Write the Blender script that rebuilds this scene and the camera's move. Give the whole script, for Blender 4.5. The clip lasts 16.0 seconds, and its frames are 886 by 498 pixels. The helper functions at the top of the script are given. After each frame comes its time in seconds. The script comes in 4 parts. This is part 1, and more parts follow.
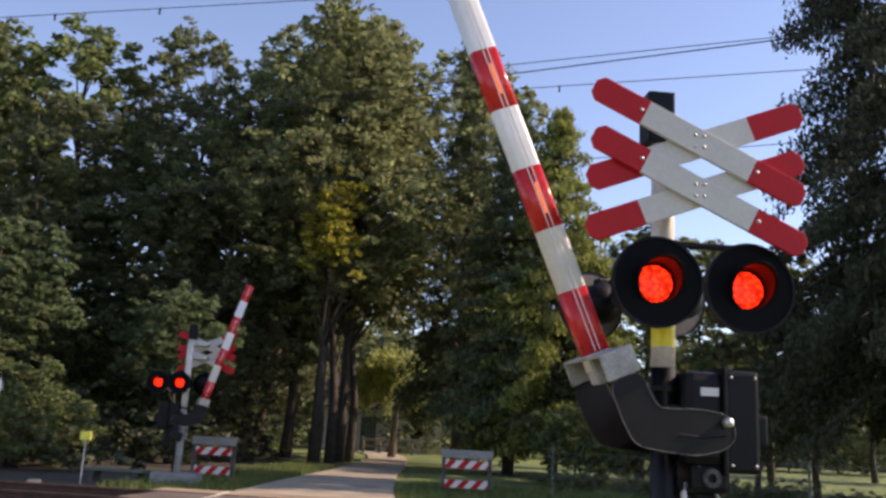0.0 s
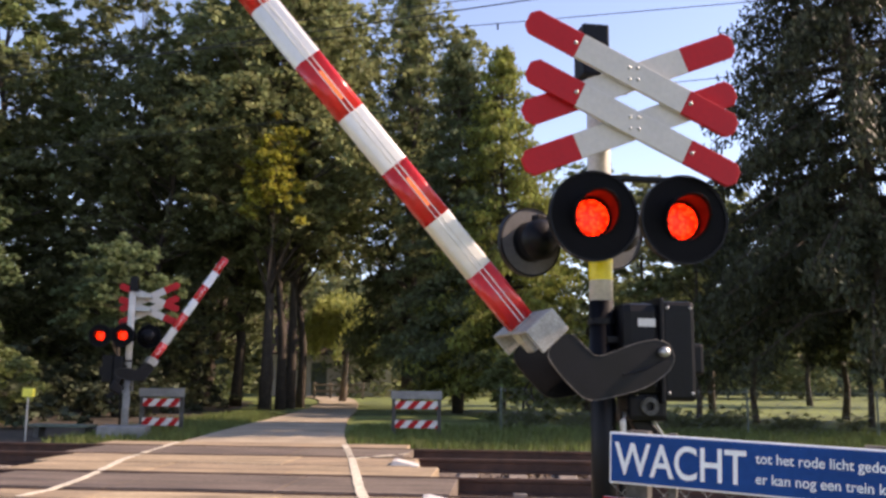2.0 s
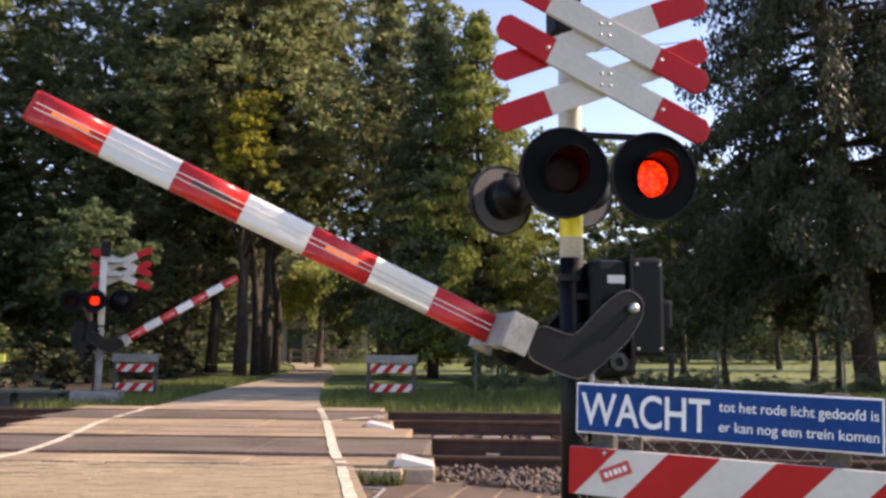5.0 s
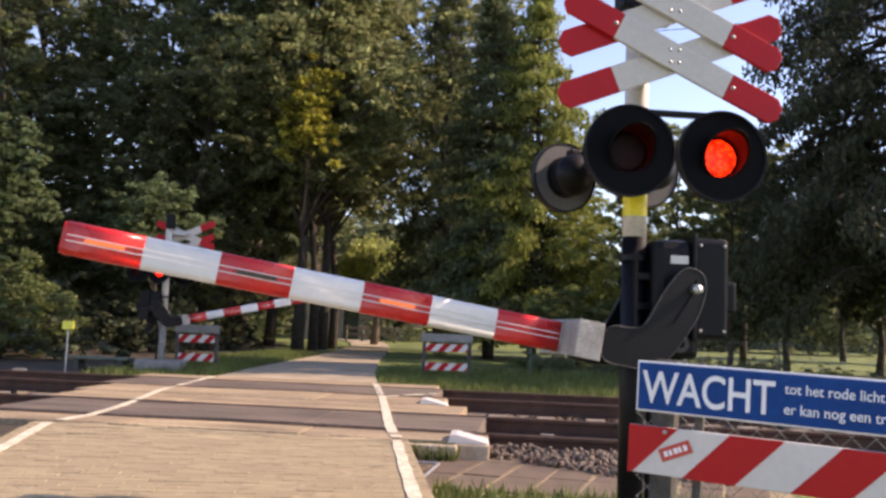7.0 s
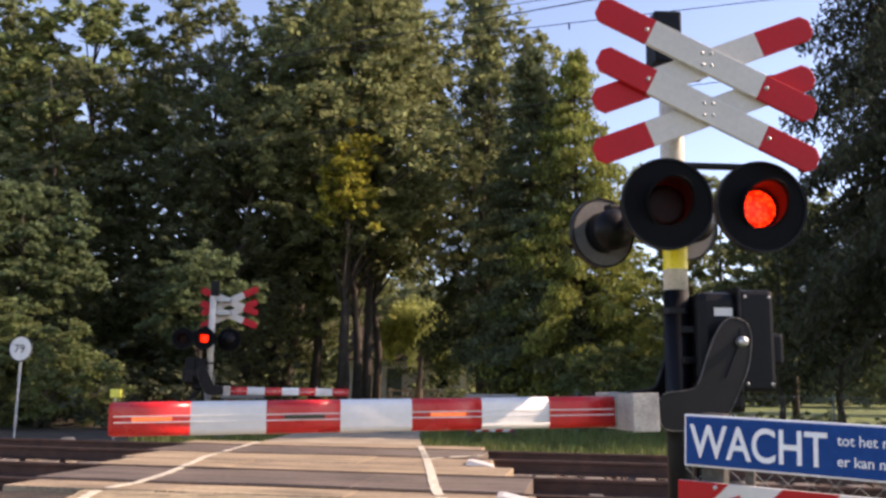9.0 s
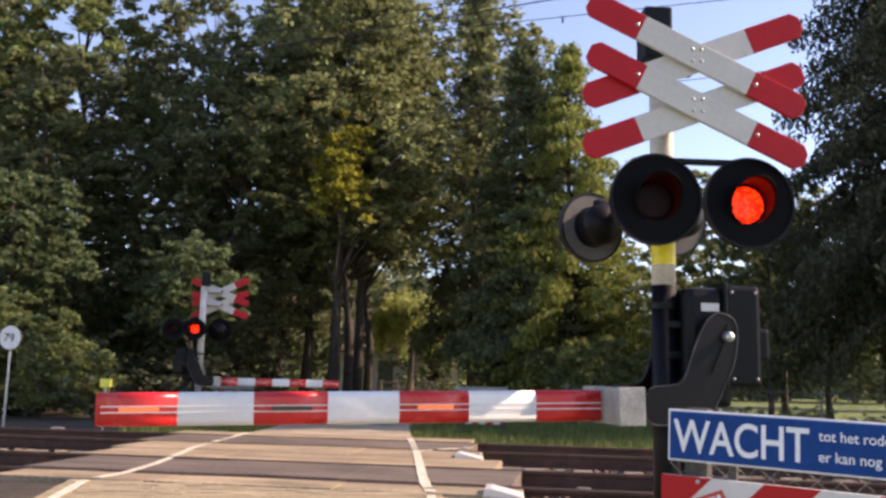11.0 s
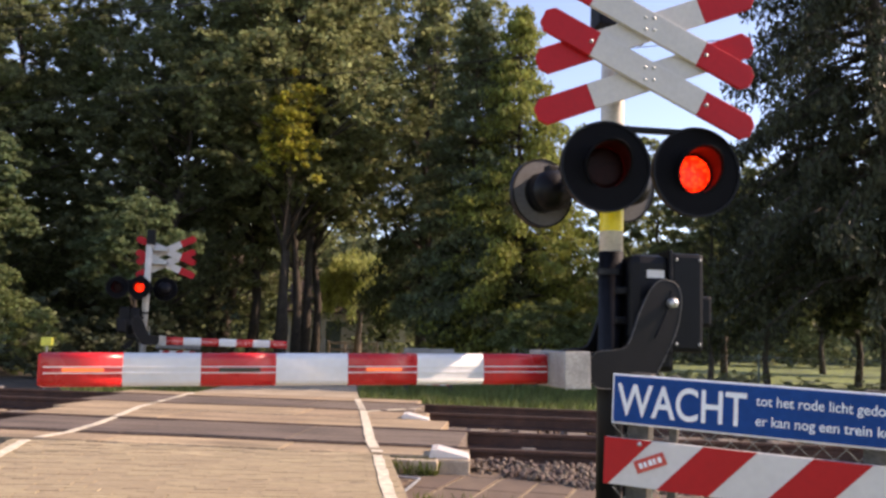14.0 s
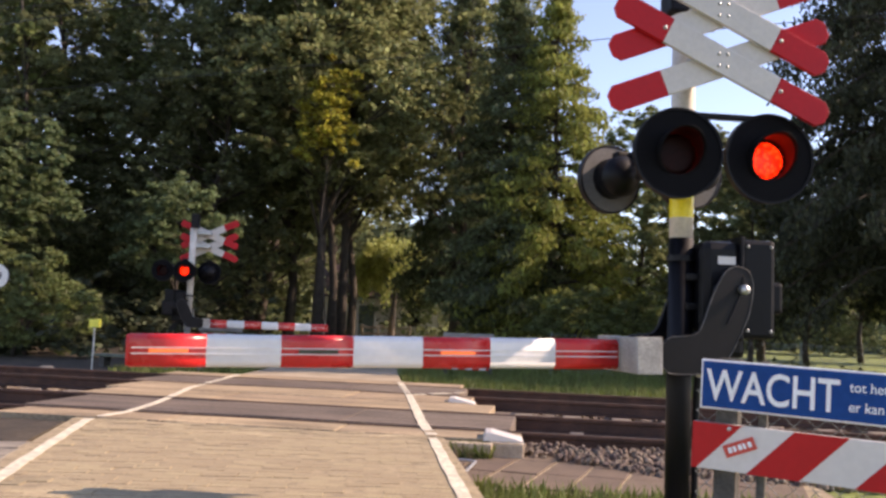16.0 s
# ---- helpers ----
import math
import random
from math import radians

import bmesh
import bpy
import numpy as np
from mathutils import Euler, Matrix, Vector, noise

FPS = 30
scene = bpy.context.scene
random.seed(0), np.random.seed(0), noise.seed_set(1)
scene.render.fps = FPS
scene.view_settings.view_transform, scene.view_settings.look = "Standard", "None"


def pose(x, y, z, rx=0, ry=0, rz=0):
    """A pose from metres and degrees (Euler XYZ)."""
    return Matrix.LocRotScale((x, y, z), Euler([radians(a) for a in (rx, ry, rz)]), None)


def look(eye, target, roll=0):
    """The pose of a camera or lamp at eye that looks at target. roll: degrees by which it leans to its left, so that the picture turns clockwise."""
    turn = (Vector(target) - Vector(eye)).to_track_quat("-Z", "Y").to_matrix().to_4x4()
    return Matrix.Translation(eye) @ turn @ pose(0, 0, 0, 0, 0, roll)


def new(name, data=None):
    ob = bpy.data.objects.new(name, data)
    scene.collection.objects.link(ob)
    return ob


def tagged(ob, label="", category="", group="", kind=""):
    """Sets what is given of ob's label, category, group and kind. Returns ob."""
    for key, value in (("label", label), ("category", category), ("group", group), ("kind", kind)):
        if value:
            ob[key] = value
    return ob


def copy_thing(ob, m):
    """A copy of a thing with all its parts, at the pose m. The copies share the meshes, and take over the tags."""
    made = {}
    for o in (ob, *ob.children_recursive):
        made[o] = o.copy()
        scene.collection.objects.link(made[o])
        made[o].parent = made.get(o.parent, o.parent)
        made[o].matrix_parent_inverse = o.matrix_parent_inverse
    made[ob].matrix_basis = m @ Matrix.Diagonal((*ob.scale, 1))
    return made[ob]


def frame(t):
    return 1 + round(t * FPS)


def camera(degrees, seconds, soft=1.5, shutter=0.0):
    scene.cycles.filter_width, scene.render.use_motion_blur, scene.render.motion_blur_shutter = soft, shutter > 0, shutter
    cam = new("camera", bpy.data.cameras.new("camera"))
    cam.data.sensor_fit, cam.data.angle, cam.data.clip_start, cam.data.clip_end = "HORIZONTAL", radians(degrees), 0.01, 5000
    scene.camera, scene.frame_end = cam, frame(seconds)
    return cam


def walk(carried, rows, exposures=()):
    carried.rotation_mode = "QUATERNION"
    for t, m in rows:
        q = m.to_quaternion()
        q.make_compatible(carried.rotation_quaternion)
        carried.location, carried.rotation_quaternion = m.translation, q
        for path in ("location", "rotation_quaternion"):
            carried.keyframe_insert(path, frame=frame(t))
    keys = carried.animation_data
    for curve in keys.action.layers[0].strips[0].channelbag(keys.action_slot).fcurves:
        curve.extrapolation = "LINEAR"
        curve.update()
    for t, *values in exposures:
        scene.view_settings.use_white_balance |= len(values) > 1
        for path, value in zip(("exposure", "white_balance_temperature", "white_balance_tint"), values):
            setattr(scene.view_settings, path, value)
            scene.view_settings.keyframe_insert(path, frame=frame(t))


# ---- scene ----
cam = camera(53.6, 16.0, soft=2.8)
PATH = [
    (0, (0.619, 0.425, 0.998), (0.342, 2.361, 1.419), 3.0),
    (0.5, (0.63, 0.446, 0.982), (0.34, 2.397, 1.313), -0.1),
    (1, (0.643, 0.464, 0.981), (0.393, 2.424, 1.288), 0.6),
    (1.5, (0.656, 0.469, 0.99), (0.442, 2.433, 1.3), 0.9),
    (2, (0.659, 0.469, 0.987), (0.505, 2.441, 1.285), 0.6),
    (2.5, (0.669, 0.479, 0.973), (0.568, 2.458, 1.246), 0.6),
    (3, (0.675, 0.477, 0.959), (0.609, 2.465, 1.17), 1.0),
    (5.5, (0.686, 0.486, 0.935), (0.57, 2.469, 1.161), -0.1),
    (6, (0.687, 0.486, 0.931), (0.559, 2.47, 1.148), -0.8),
    (6.5, (0.68, 0.482, 0.928), (0.514, 2.464, 1.141), -0.2),
    (7, (0.665, 0.487, 0.909), (0.437, 2.466, 1.088), 2.1),
    (7.5, (0.65, 0.478, 0.904), (0.393, 2.449, 1.127), 1.7),
    (8, (0.654, 0.473, 0.902), (0.35, 2.427, 1.199), 0.6),
    (8.5, (0.663, 0.465, 0.899), (0.341, 2.414, 1.212), 0.8),
    (11, (0.691, 0.456, 0.902), (0.387, 2.41, 1.198), 1.3),
    (11.5, (0.688, 0.455, 0.9), (0.396, 2.413, 1.179), 1.1),
    (12, (0.688, 0.458, 0.899), (0.419, 2.422, 1.166), 1.3),
    (12.5, (0.697, 0.465, 0.894), (0.503, 2.437, 1.167), 1.7),
    (13, (0.704, 0.465, 0.898), (0.549, 2.441, 1.169), 1.6),
    (13.5, (0.692, 0.46, 0.908), (0.517, 2.436, 1.162), 2.3),
    (14, (0.686, 0.451, 0.91), (0.497, 2.431, 1.123), 1.8),
    (14.5, (0.684, 0.435, 0.911), (0.445, 2.411, 1.101), 0.8),
    (15, (0.67, 0.418, 0.905), (0.353, 2.385, 1.09), 0.0),
    (15.5, (0.564, 0.407, 0.9), (0.283, 2.378, 1.087), 0.6),
    (16, (0.482, 0.381, 0.898), (0.227, 2.356, 1.075), 2.3),
]
walk(cam, [(t, look(eye, target, roll)) for t, eye, target, roll in PATH], [(0, 0.93, 8000, 26), (0.7, 1.21, 8400, 28), (2, 1.26, 8500, 28), (16, 1.24, 8500, 28)])


# ---- light ----
SUN_FROM = Vector((0.82, 0.19, 0.585)).normalized()
world = bpy.data.worlds.new("sky")
scene.world = world
world.use_nodes = True
wn = world.node_tree
sky = wn.nodes.new("ShaderNodeTexSky")
sky.sky_type, sky.sun_disc = "NISHITA", False
sky.air_density, sky.dust_density, sky.ozone_density = 0.85, 0.3, 4.0
sky.sun_elevation = math.asin(SUN_FROM.z)
sky.sun_rotation = math.atan2(SUN_FROM.x, SUN_FROM.y)
wn.links.new(sky.outputs[0], wn.nodes["Background"].inputs[0])
wn.nodes["Background"].inputs[1].default_value = 0.15
sun_data = bpy.data.lights.new("sun", "SUN")
sun_data.energy, sun_data.angle, sun_data.color = 3.2, radians(0.5), (1.0, 0.93, 0.82)
sun = new("sun", sun_data)
sun.matrix_world = look(SUN_FROM * 60, (0, 0, 0))


# ---- materials ----
def mat(name, col, rough=0.6, metal=0.0, var=0.25, scale=6.0, fine=60.0, bump=0.15, col2=None, random_tint=0.0, spec=0.5, island=False, trans=0.0, stretch=None):
    """A node material: a base colour broken up by coarse and fine noise, with relief."""
    m = bpy.data.materials.new(name)
    m.use_nodes = True
    nt = m.node_tree
    b = nt.nodes["Principled BSDF"]
    N, Lk = nt.nodes.new, nt.links.new
    tc = N("ShaderNodeTexCoord")
    n1, n2 = N("ShaderNodeTexNoise"), N("ShaderNodeTexNoise")
    n1.inputs["Scale"].default_value, n1.inputs["Detail"].default_value = scale, 4
    n2.inputs["Scale"].default_value, n2.inputs["Detail"].default_value = fine, 3
    where = tc.outputs["Object"]
    if stretch:
        mp = N("ShaderNodeMapping")
        mp.inputs["Scale"].default_value = stretch
        Lk(where, mp.inputs["Vector"])
        where = mp.outputs[0]
    Lk(where, n1.inputs["Vector"]), Lk(where, n2.inputs["Vector"])
    ramp = N("ShaderNodeValToRGB")
    dark = tuple(c * (1 - var) for c in col)
    light = col2 if col2 else tuple(min(1, c * (1 + var * 0.6)) for c in col)
    ramp.color_ramp.elements[0].position, ramp.color_ramp.elements[1].position = 0.32, 0.68
    ramp.color_ramp.elements[0].color, ramp.color_ramp.elements[1].color = (*dark, 1), (*light, 1)
    Lk(n1.outputs[0], ramp.inputs[0])
    hsv = N("ShaderNodeHueSaturation")
    Lk(ramp.outputs[0], hsv.inputs["Color"])
    mr = N("ShaderNodeMapRange")
    mr.inputs["To Min"].default_value, mr.inputs["To Max"].default_value = 1 - var * 0.7, 1 + var * 0.7
    mr.inputs["From Min"].default_value, mr.inputs["From Max"].default_value = 0.3, 0.7
    Lk(n2.outputs[0], mr.inputs["Value"])
    val = mr.outputs[0]
    if random_tint:
        src = N("ShaderNodeNewGeometry").outputs["Random Per Island"] if island else N("ShaderNodeObjectInfo").outputs["Random"]
        r = N("ShaderNodeMapRange")
        r.inputs["To Min"].default_value, r.inputs["To Max"].default_value = 1 - random_tint, 1 + random_tint
        Lk(src, r.inputs["Value"])
        mul = N("ShaderNodeMath")
        mul.operation = "MULTIPLY"
        Lk(val, mul.inputs[0]), Lk(r.outputs[0], mul.inputs[1])
        val = mul.outputs[0]
        h = N("ShaderNodeMapRange")
        h.inputs["To Min"].default_value, h.inputs["To Max"].default_value = 0.5 - random_tint * 0.05, 0.5 + random_tint * 0.05
        Lk(src, h.inputs["Value"]), Lk(h.outputs[0], hsv.inputs["Hue"])
    Lk(val, hsv.inputs["Value"])
    Lk(hsv.outputs[0], b.inputs["Base Color"])
    rr = N("ShaderNodeMapRange")
    rr.inputs["To Min"].default_value, rr.inputs["To Max"].default_value = max(0.02, rough - 0.12), min(1, rough + 0.12)
    Lk(n1.outputs[0], rr.inputs["Value"]), Lk(rr.outputs[0], b.inputs["Roughness"])
    b.inputs["Metallic"].default_value = metal
    b.inputs["Specular IOR Level"].default_value = spec
    if bump:
        bp = N("ShaderNodeBump")
        bp.inputs["Strength"].default_value, bp.inputs["Distance"].default_value = bump, 0.01
        Lk(n2.outputs[0], bp.inputs["Height"]), Lk(bp.outputs[0], b.inputs["Normal"])
    if trans:
        t = N("ShaderNodeBsdfTranslucent")
        mx = N("ShaderNodeMixShader")
        mx.inputs[0].default_value = trans
        Lk(hsv.outputs[0], t.inputs["Color"])
        Lk(b.outputs[0], mx.inputs[1]), Lk(t.outputs[0], mx.inputs[2])
        Lk(mx.outputs[0], nt.nodes["Material Output"].inputs["Surface"])
    return m


def lit(name, col, strength, spots=0.0):
    m = bpy.data.materials.new(name)
    m.use_nodes = True
    nt = m.node_tree
    b = nt.nodes["Principled BSDF"]
    b.inputs["Base Color"].default_value = (*[c * 0.4 for c in col], 1)
    b.inputs["Emission Color"].default_value = (*col, 1)
    b.inputs["Emission Strength"].default_value = strength
    if spots:
        v = nt.nodes.new("ShaderNodeTexVoronoi")
        v.inputs["Scale"].default_value = spots
        tc = nt.nodes.new("ShaderNodeTexCoord")
        r = nt.nodes.new("ShaderNodeMapRange")
        r.inputs["From Min"].default_value, r.inputs["From Max"].default_value = 0.0, 0.7
        r.inputs["To Min"].default_value, r.inputs["To Max"].default_value = strength * 1.5, strength * 0.2
        nt.links.new(tc.outputs["Object"], v.inputs["Vector"])
        nt.links.new(v.outputs["Distance"], r.inputs["Value"])
        nt.links.new(r.outputs[0], b.inputs["Emission Strength"])
    return m


RED = mat("red_film", (0.50, 0.012, 0.014), 0.45, var=0.06, scale=3, fine=40, bump=0.03, spec=0.25)
WHITE = mat("white_film", (0.64, 0.61, 0.58), 0.42, var=0.05, scale=3, fine=40, bump=0.03)
BOARD_WHITE = mat("cross_white", (0.56, 0.525, 0.49), 0.5, var=0.08, scale=4, fine=50, bump=0.03)
BOARD_RED = mat("cross_red", (0.49, 0.012, 0.018), 0.5, var=0.07, scale=4, fine=50, bump=0.03, spec=0.25)
BOOM_RED = mat("boom_red", (0.62, 0.02, 0.02), 0.28, var=0.10, scale=5, fine=30, bump=0.02)
BOOM_WHITE = mat("boom_white", (0.74, 0.73, 0.72), 0.34, var=0.05, scale=5, fine=30, bump=0.02)
POLE_WHITE = mat("pole_white", (0.62, 0.58, 0.52), 0.45, var=0.16, scale=7, fine=60, bump=0.05)
YELLOW = mat("yellow_band", (0.80, 0.62, 0.02), 0.4, var=0.12, scale=9, fine=70, bump=0.03)
BLACK = mat("black_paint", (0.004, 0.004, 0.006), 0.45, var=0.35, scale=8, fine=90, bump=0.06, spec=0.2)
WORN_EDGE = mat("worn_black_edge", (0.085, 0.082, 0.08), 0.5, var=0.5, scale=14, fine=60, bump=0.1, spec=0.3)
BLACK_MATT = mat("black_matt", (0.0045, 0.0045, 0.006), 0.75, var=0.3, scale=10, fine=90, bump=0.05, spec=0.1)
STEEL = mat("galvanised_steel", (0.46, 0.47, 0.47), 0.42, 0.7, var=0.25, scale=9, fine=80, bump=0.05)
BACK_GREY = mat("disc_back_grey", (0.10, 0.10, 0.105), 0.6, var=0.2, scale=6, fine=60, bump=0.05)
HEAD_GREY = mat("head_grey", (0.30, 0.29, 0.27), 0.55, var=0.3, scale=9, fine=80, bump=0.08)
GREY_BLOCK = mat("grey_paint", (0.23, 0.225, 0.215), 0.5, var=0.2, scale=9, fine=80, bump=0.08)
BLUE = mat("sign_blue", (0.001, 0.054, 0.215), 0.5, var=0.12, scale=3, fine=50, bump=0.02, spec=0.12)
LETTER = mat("sign_letter", (0.80, 0.82, 0.84), 0.45, var=0.06, scale=5, fine=50, bump=0.0)
STICKER = mat("sticker_red", (0.62, 0.07, 0.05), 0.5, var=0.1, scale=20, fine=90, bump=0.0)
POST_GREY = mat("post_grey", (0.085, 0.08, 0.072), 0.75, var=0.35, scale=8, fine=60, bump=0.2, spec=0.2)
WOOD = mat("weathered_wood", (0.20, 0.16, 0.12), 0.8, var=0.35, scale=6, fine=40, bump=0.3)
RUST = mat("rusty_rail", (0.085, 0.04, 0.027), 0.75, 0.2, var=0.4, scale=5, fine=70, bump=0.3)
RAIL_TOP = mat("worn_rail_head", (0.085, 0.06, 0.046), 0.5, 0.5, var=0.3, scale=3, fine=60, bump=0.05)
SLEEPER = mat("sleeper_concrete", (0.22, 0.185, 0.155), 0.85, var=0.3, scale=5, fine=60, bump=0.3, random_tint=0.15)
BALLAST = mat("ballast_stone", (0.155, 0.112, 0.088), 0.9, var=0.35, scale=8, fine=60, bump=0.2, random_tint=0.55, island=True)
BED = mat("ballast_bed", (0.16, 0.125, 0.10), 0.95, var=0.5, scale=14, fine=45, bump=0.9)
BRICK = mat("paving_brick", (0.325, 0.258, 0.16), 0.88, var=0.34, scale=1.6, fine=45, bump=0.5, random_tint=0.09)
BRICK_JOINED = mat("paving_brick_rest", (0.325, 0.258, 0.16), 0.88, var=0.34, scale=1.6, fine=45, bump=0.5, random_tint=0.09, island=True)
SAND = mat("joint_sand", (0.31, 0.245, 0.155), 0.95, var=0.35, scale=9, fine=80, bump=0.4)
ROADFAR = mat("worn_asphalt", (0.34, 0.275, 0.195), 0.9, var=0.3, scale=1.2, fine=45, bump=0.35)
PANEL = mat("crossing_panel", (0.32, 0.237, 0.15), 0.85, var=0.42, scale=2.2, fine=38, bump=0.35, random_tint=0.12, stretch=(0.45, 1.7, 1))
PANEL_DARK = mat("crossing_panel_dark", (0.135, 0.102, 0.08), 0.85, var=0.42, scale=2.2, fine=38, bump=0.35, random_tint=0.14, stretch=(0.45, 1.7, 1))
CONCRETE = mat("edge_concrete", (0.46, 0.36, 0.26), 0.85, var=0.25, scale=7, fine=60, bump=0.3)
PAINT = mat("road_paint", (0.62, 0.56, 0.44), 0.7, var=0.32, scale=10, fine=45, bump=0.2)
SLAB = mat("pavement_slab", (0.130, 0.092, 0.066), 0.88, var=0.22, scale=6, fine=60, bump=0.25, random_tint=0.12)
GRASS_GROUND = mat("grass_ground", (0.08, 0.115, 0.026), 0.95, var=0.5, scale=0.6, fine=14, bump=0.8, col2=(0.18, 0.23, 0.05))
GRASS = mat("grass_blade", (0.135, 0.170, 0.045), 0.7, var=0.3, scale=2, fine=9, bump=0.0, random_tint=0.35, island=True, trans=0.35)
BARK = mat("bark", (0.055, 0.042, 0.032), 0.9, var=0.45, scale=5, fine=30, bump=0.8)
BARK_LIGHT = mat("bark_light", (0.13, 0.10, 0.075), 0.9, var=0.4, scale=5, fine=30, bump=0.7)


def leaf(name, col, tint=0.4, trans=0.58):
    return mat(name, col, 0.55, var=0.25, scale=0.5, fine=3, bump=0.0, random_tint=tint, island=True, trans=trans, spec=0.2)


LEAF_OAK = leaf("leaf_oak", (0.185, 0.212, 0.1))
LEAF_DARK = leaf("leaf_dark", (0.168, 0.192, 0.096))
# undergrowth leaves: the shade at the wood's foot is put into this dark colour
LEAF_SHADE = leaf("leaf_wood_shade", (0.066, 0.08, 0.046), 0.45, 0.3)
NEEDLE_MID = leaf("needle_fir", (0.115, 0.145, 0.075), 0.4, 0.4)
# dark ground colour that holds the shade below the wood and on the shoulder
SHADED_GROUND = mat("leaf_litter", (0.05, 0.037, 0.024), 0.95, var=0.5, scale=3, fine=30, bump=0.8)
SLAB_GREY = mat("grey_slab", (0.24, 0.21, 0.17), 0.88, var=0.3, scale=6, fine=60, bump=0.3, random_tint=0.15)
RENDERED_WALL = mat("pale_wall", (0.55, 0.50, 0.42), 0.85, var=0.15, scale=1.5, fine=30, bump=0.1)
ROOF_TILE = mat("dark_roof", (0.09, 0.06, 0.05), 0.8, var=0.3, scale=3, fine=20, bump=0.3)
LEAF_LANE = leaf("leaf_lane", (0.22, 0.245, 0.115))
LEAF_YOUNG = leaf("leaf_young", (0.15, 0.2, 0.1))
LEAF_LIME = leaf("leaf_lime", (0.18, 0.22, 0.09))
LEAF_YELLOW = leaf("leaf_yellow", (0.31, 0.29, 0.055), 0.5)
LEAF_WILLOW = leaf("leaf_willow", (0.38, 0.41, 0.15), 0.3, 0.65)
NEEDLE = leaf("needle_spruce", (0.052, 0.06, 0.034), 0.4, 0.25)
NEEDLE_LIGHT = leaf("needle_larch", (0.24, 0.27, 0.075), 0.35, 0.5)
TREE_LINE = mat("tree_line", (0.05, 0.064, 0.034), 0.9, var=0.6, scale=0.8, fine=3.0, bump=1.0, col2=(0.10, 0.118, 0.055))
LAMP_RED = lit("lamp_red", (1.0, 0.028, 0.008), 1.7, 50)
LAMP_OFF = mat("lamp_unlit", (0.016, 0.003, 0.003), 0.5, var=0.4, scale=12, fine=60, bump=0.1, spec=0.12)
TUBE_RED = mat("hood_inside", (0.04, 0.003, 0.003), 0.5, var=0.2, scale=9, fine=60, bump=0.0, spec=0.2)
LED_ON = lit("led_amber", (1.0, 0.22, 0.06), 0.42)
LED_OFF = mat("led_unlit", (0.03, 0.035, 0.02), 0.4, var=0.3, scale=20, fine=90, bump=0.0)
ROUND_WHITE = mat("round_plate", (0.72, 0.72, 0.70), 0.5, var=0.1, scale=5, fine=60, bump=0.0)
BOX_YELLOW = mat("marker_yellow", (0.80, 0.74, 0.10), 0.45, var=0.1, scale=9, fine=60, bump=0.0)
BOX_GREEN = mat("cable_duct_green", (0.10, 0.13, 0.10), 0.6, var=0.3, scale=6, fine=60, bump=0.1)
WIRE_BLACK = mat("wire_dark", (0.03, 0.03, 0.032), 0.5, 0.6, var=0.2, scale=6, fine=40, bump=0.0)
MESH_WIRE = mat("mesh_wire", (0.22, 0.23, 0.22), 0.45, 0.6, var=0.2, scale=9, fine=60, bump=0.0)


# ---- building helpers ----
def thing(name, m, label="", category="", group="", kind=""):
    ob = new(name)
    ob.matrix_world = m
    return tagged(ob, label, category, group, kind)


def part(name, bm, material, parent=None, label="", smooth=False):
    me = bpy.data.meshes.new(name)
    if smooth:
        for fc in bm.faces:
            fc.smooth = True
    bm.to_mesh(me)
    bm.free()
    me.materials.append(material)
    ob = new(name, me)
    if parent:
        ob.parent = parent
    if label:
        tagged(ob, label)
    return ob


def b_box(x0, x1, y0, y1, z0, z1, bevel=0.0, bm=None, m=None):
    bm = bm or bmesh.new()
    r = bmesh.ops.create_cube(bm, size=1)
    for v in r["verts"]:
        v.co = Vector(((x0 + x1) / 2 + v.co.x * (x1 - x0), (y0 + y1) / 2 + v.co.y * (y1 - y0), (z0 + z1) / 2 + v.co.z * (z1 - z0)))
    if bevel:
        es = list({e for v in r["verts"] for e in v.link_edges})
        got = bmesh.ops.bevel(bm, geom=es, offset=bevel, segments=2, affect="EDGES", profile=0.6)
        vs = list({v for f in got["faces"] for v in f.verts} | {v for v in r["verts"] if v.is_valid})
    else:
        vs = r["verts"]
    if m:
        bmesh.ops.transform(bm, matrix=m, verts=vs)
    return bm


def b_tube(points, radii, n=12, bm=None, cap=True):
    """A round bar along points."""
    bm = bm or bmesh.new()
    pts = [Vector(p) for p in points]
    rings = []
    for i, p in enumerate(pts):
        d = (pts[min(i + 1, len(pts) - 1)] - pts[max(i - 1, 0)]).normalized()
        a = d.orthogonal().normalized() if abs(d.z) < 0.95 else Vector((1, 0, 0))
        a = (a - d * a.dot(d)).normalized()
        b = d.cross(a)
        r = radii[i] if isinstance(radii, (list, tuple)) else radii
        rings.append([bm.verts.new(p + (a * math.cos(q) + b * math.sin(q)) * r) for q in (2 * math.pi * k / n for k in range(n))])
    for r0, r1 in zip(rings, rings[1:]):
        for k in range(n):
            bm.faces.new((r0[k], r0[(k + 1) % n], r1[(k + 1) % n], r1[k]))
    if cap:
        bm.faces.new(rings[0][::-1])
        bm.faces.new(rings[-1])
    return bm


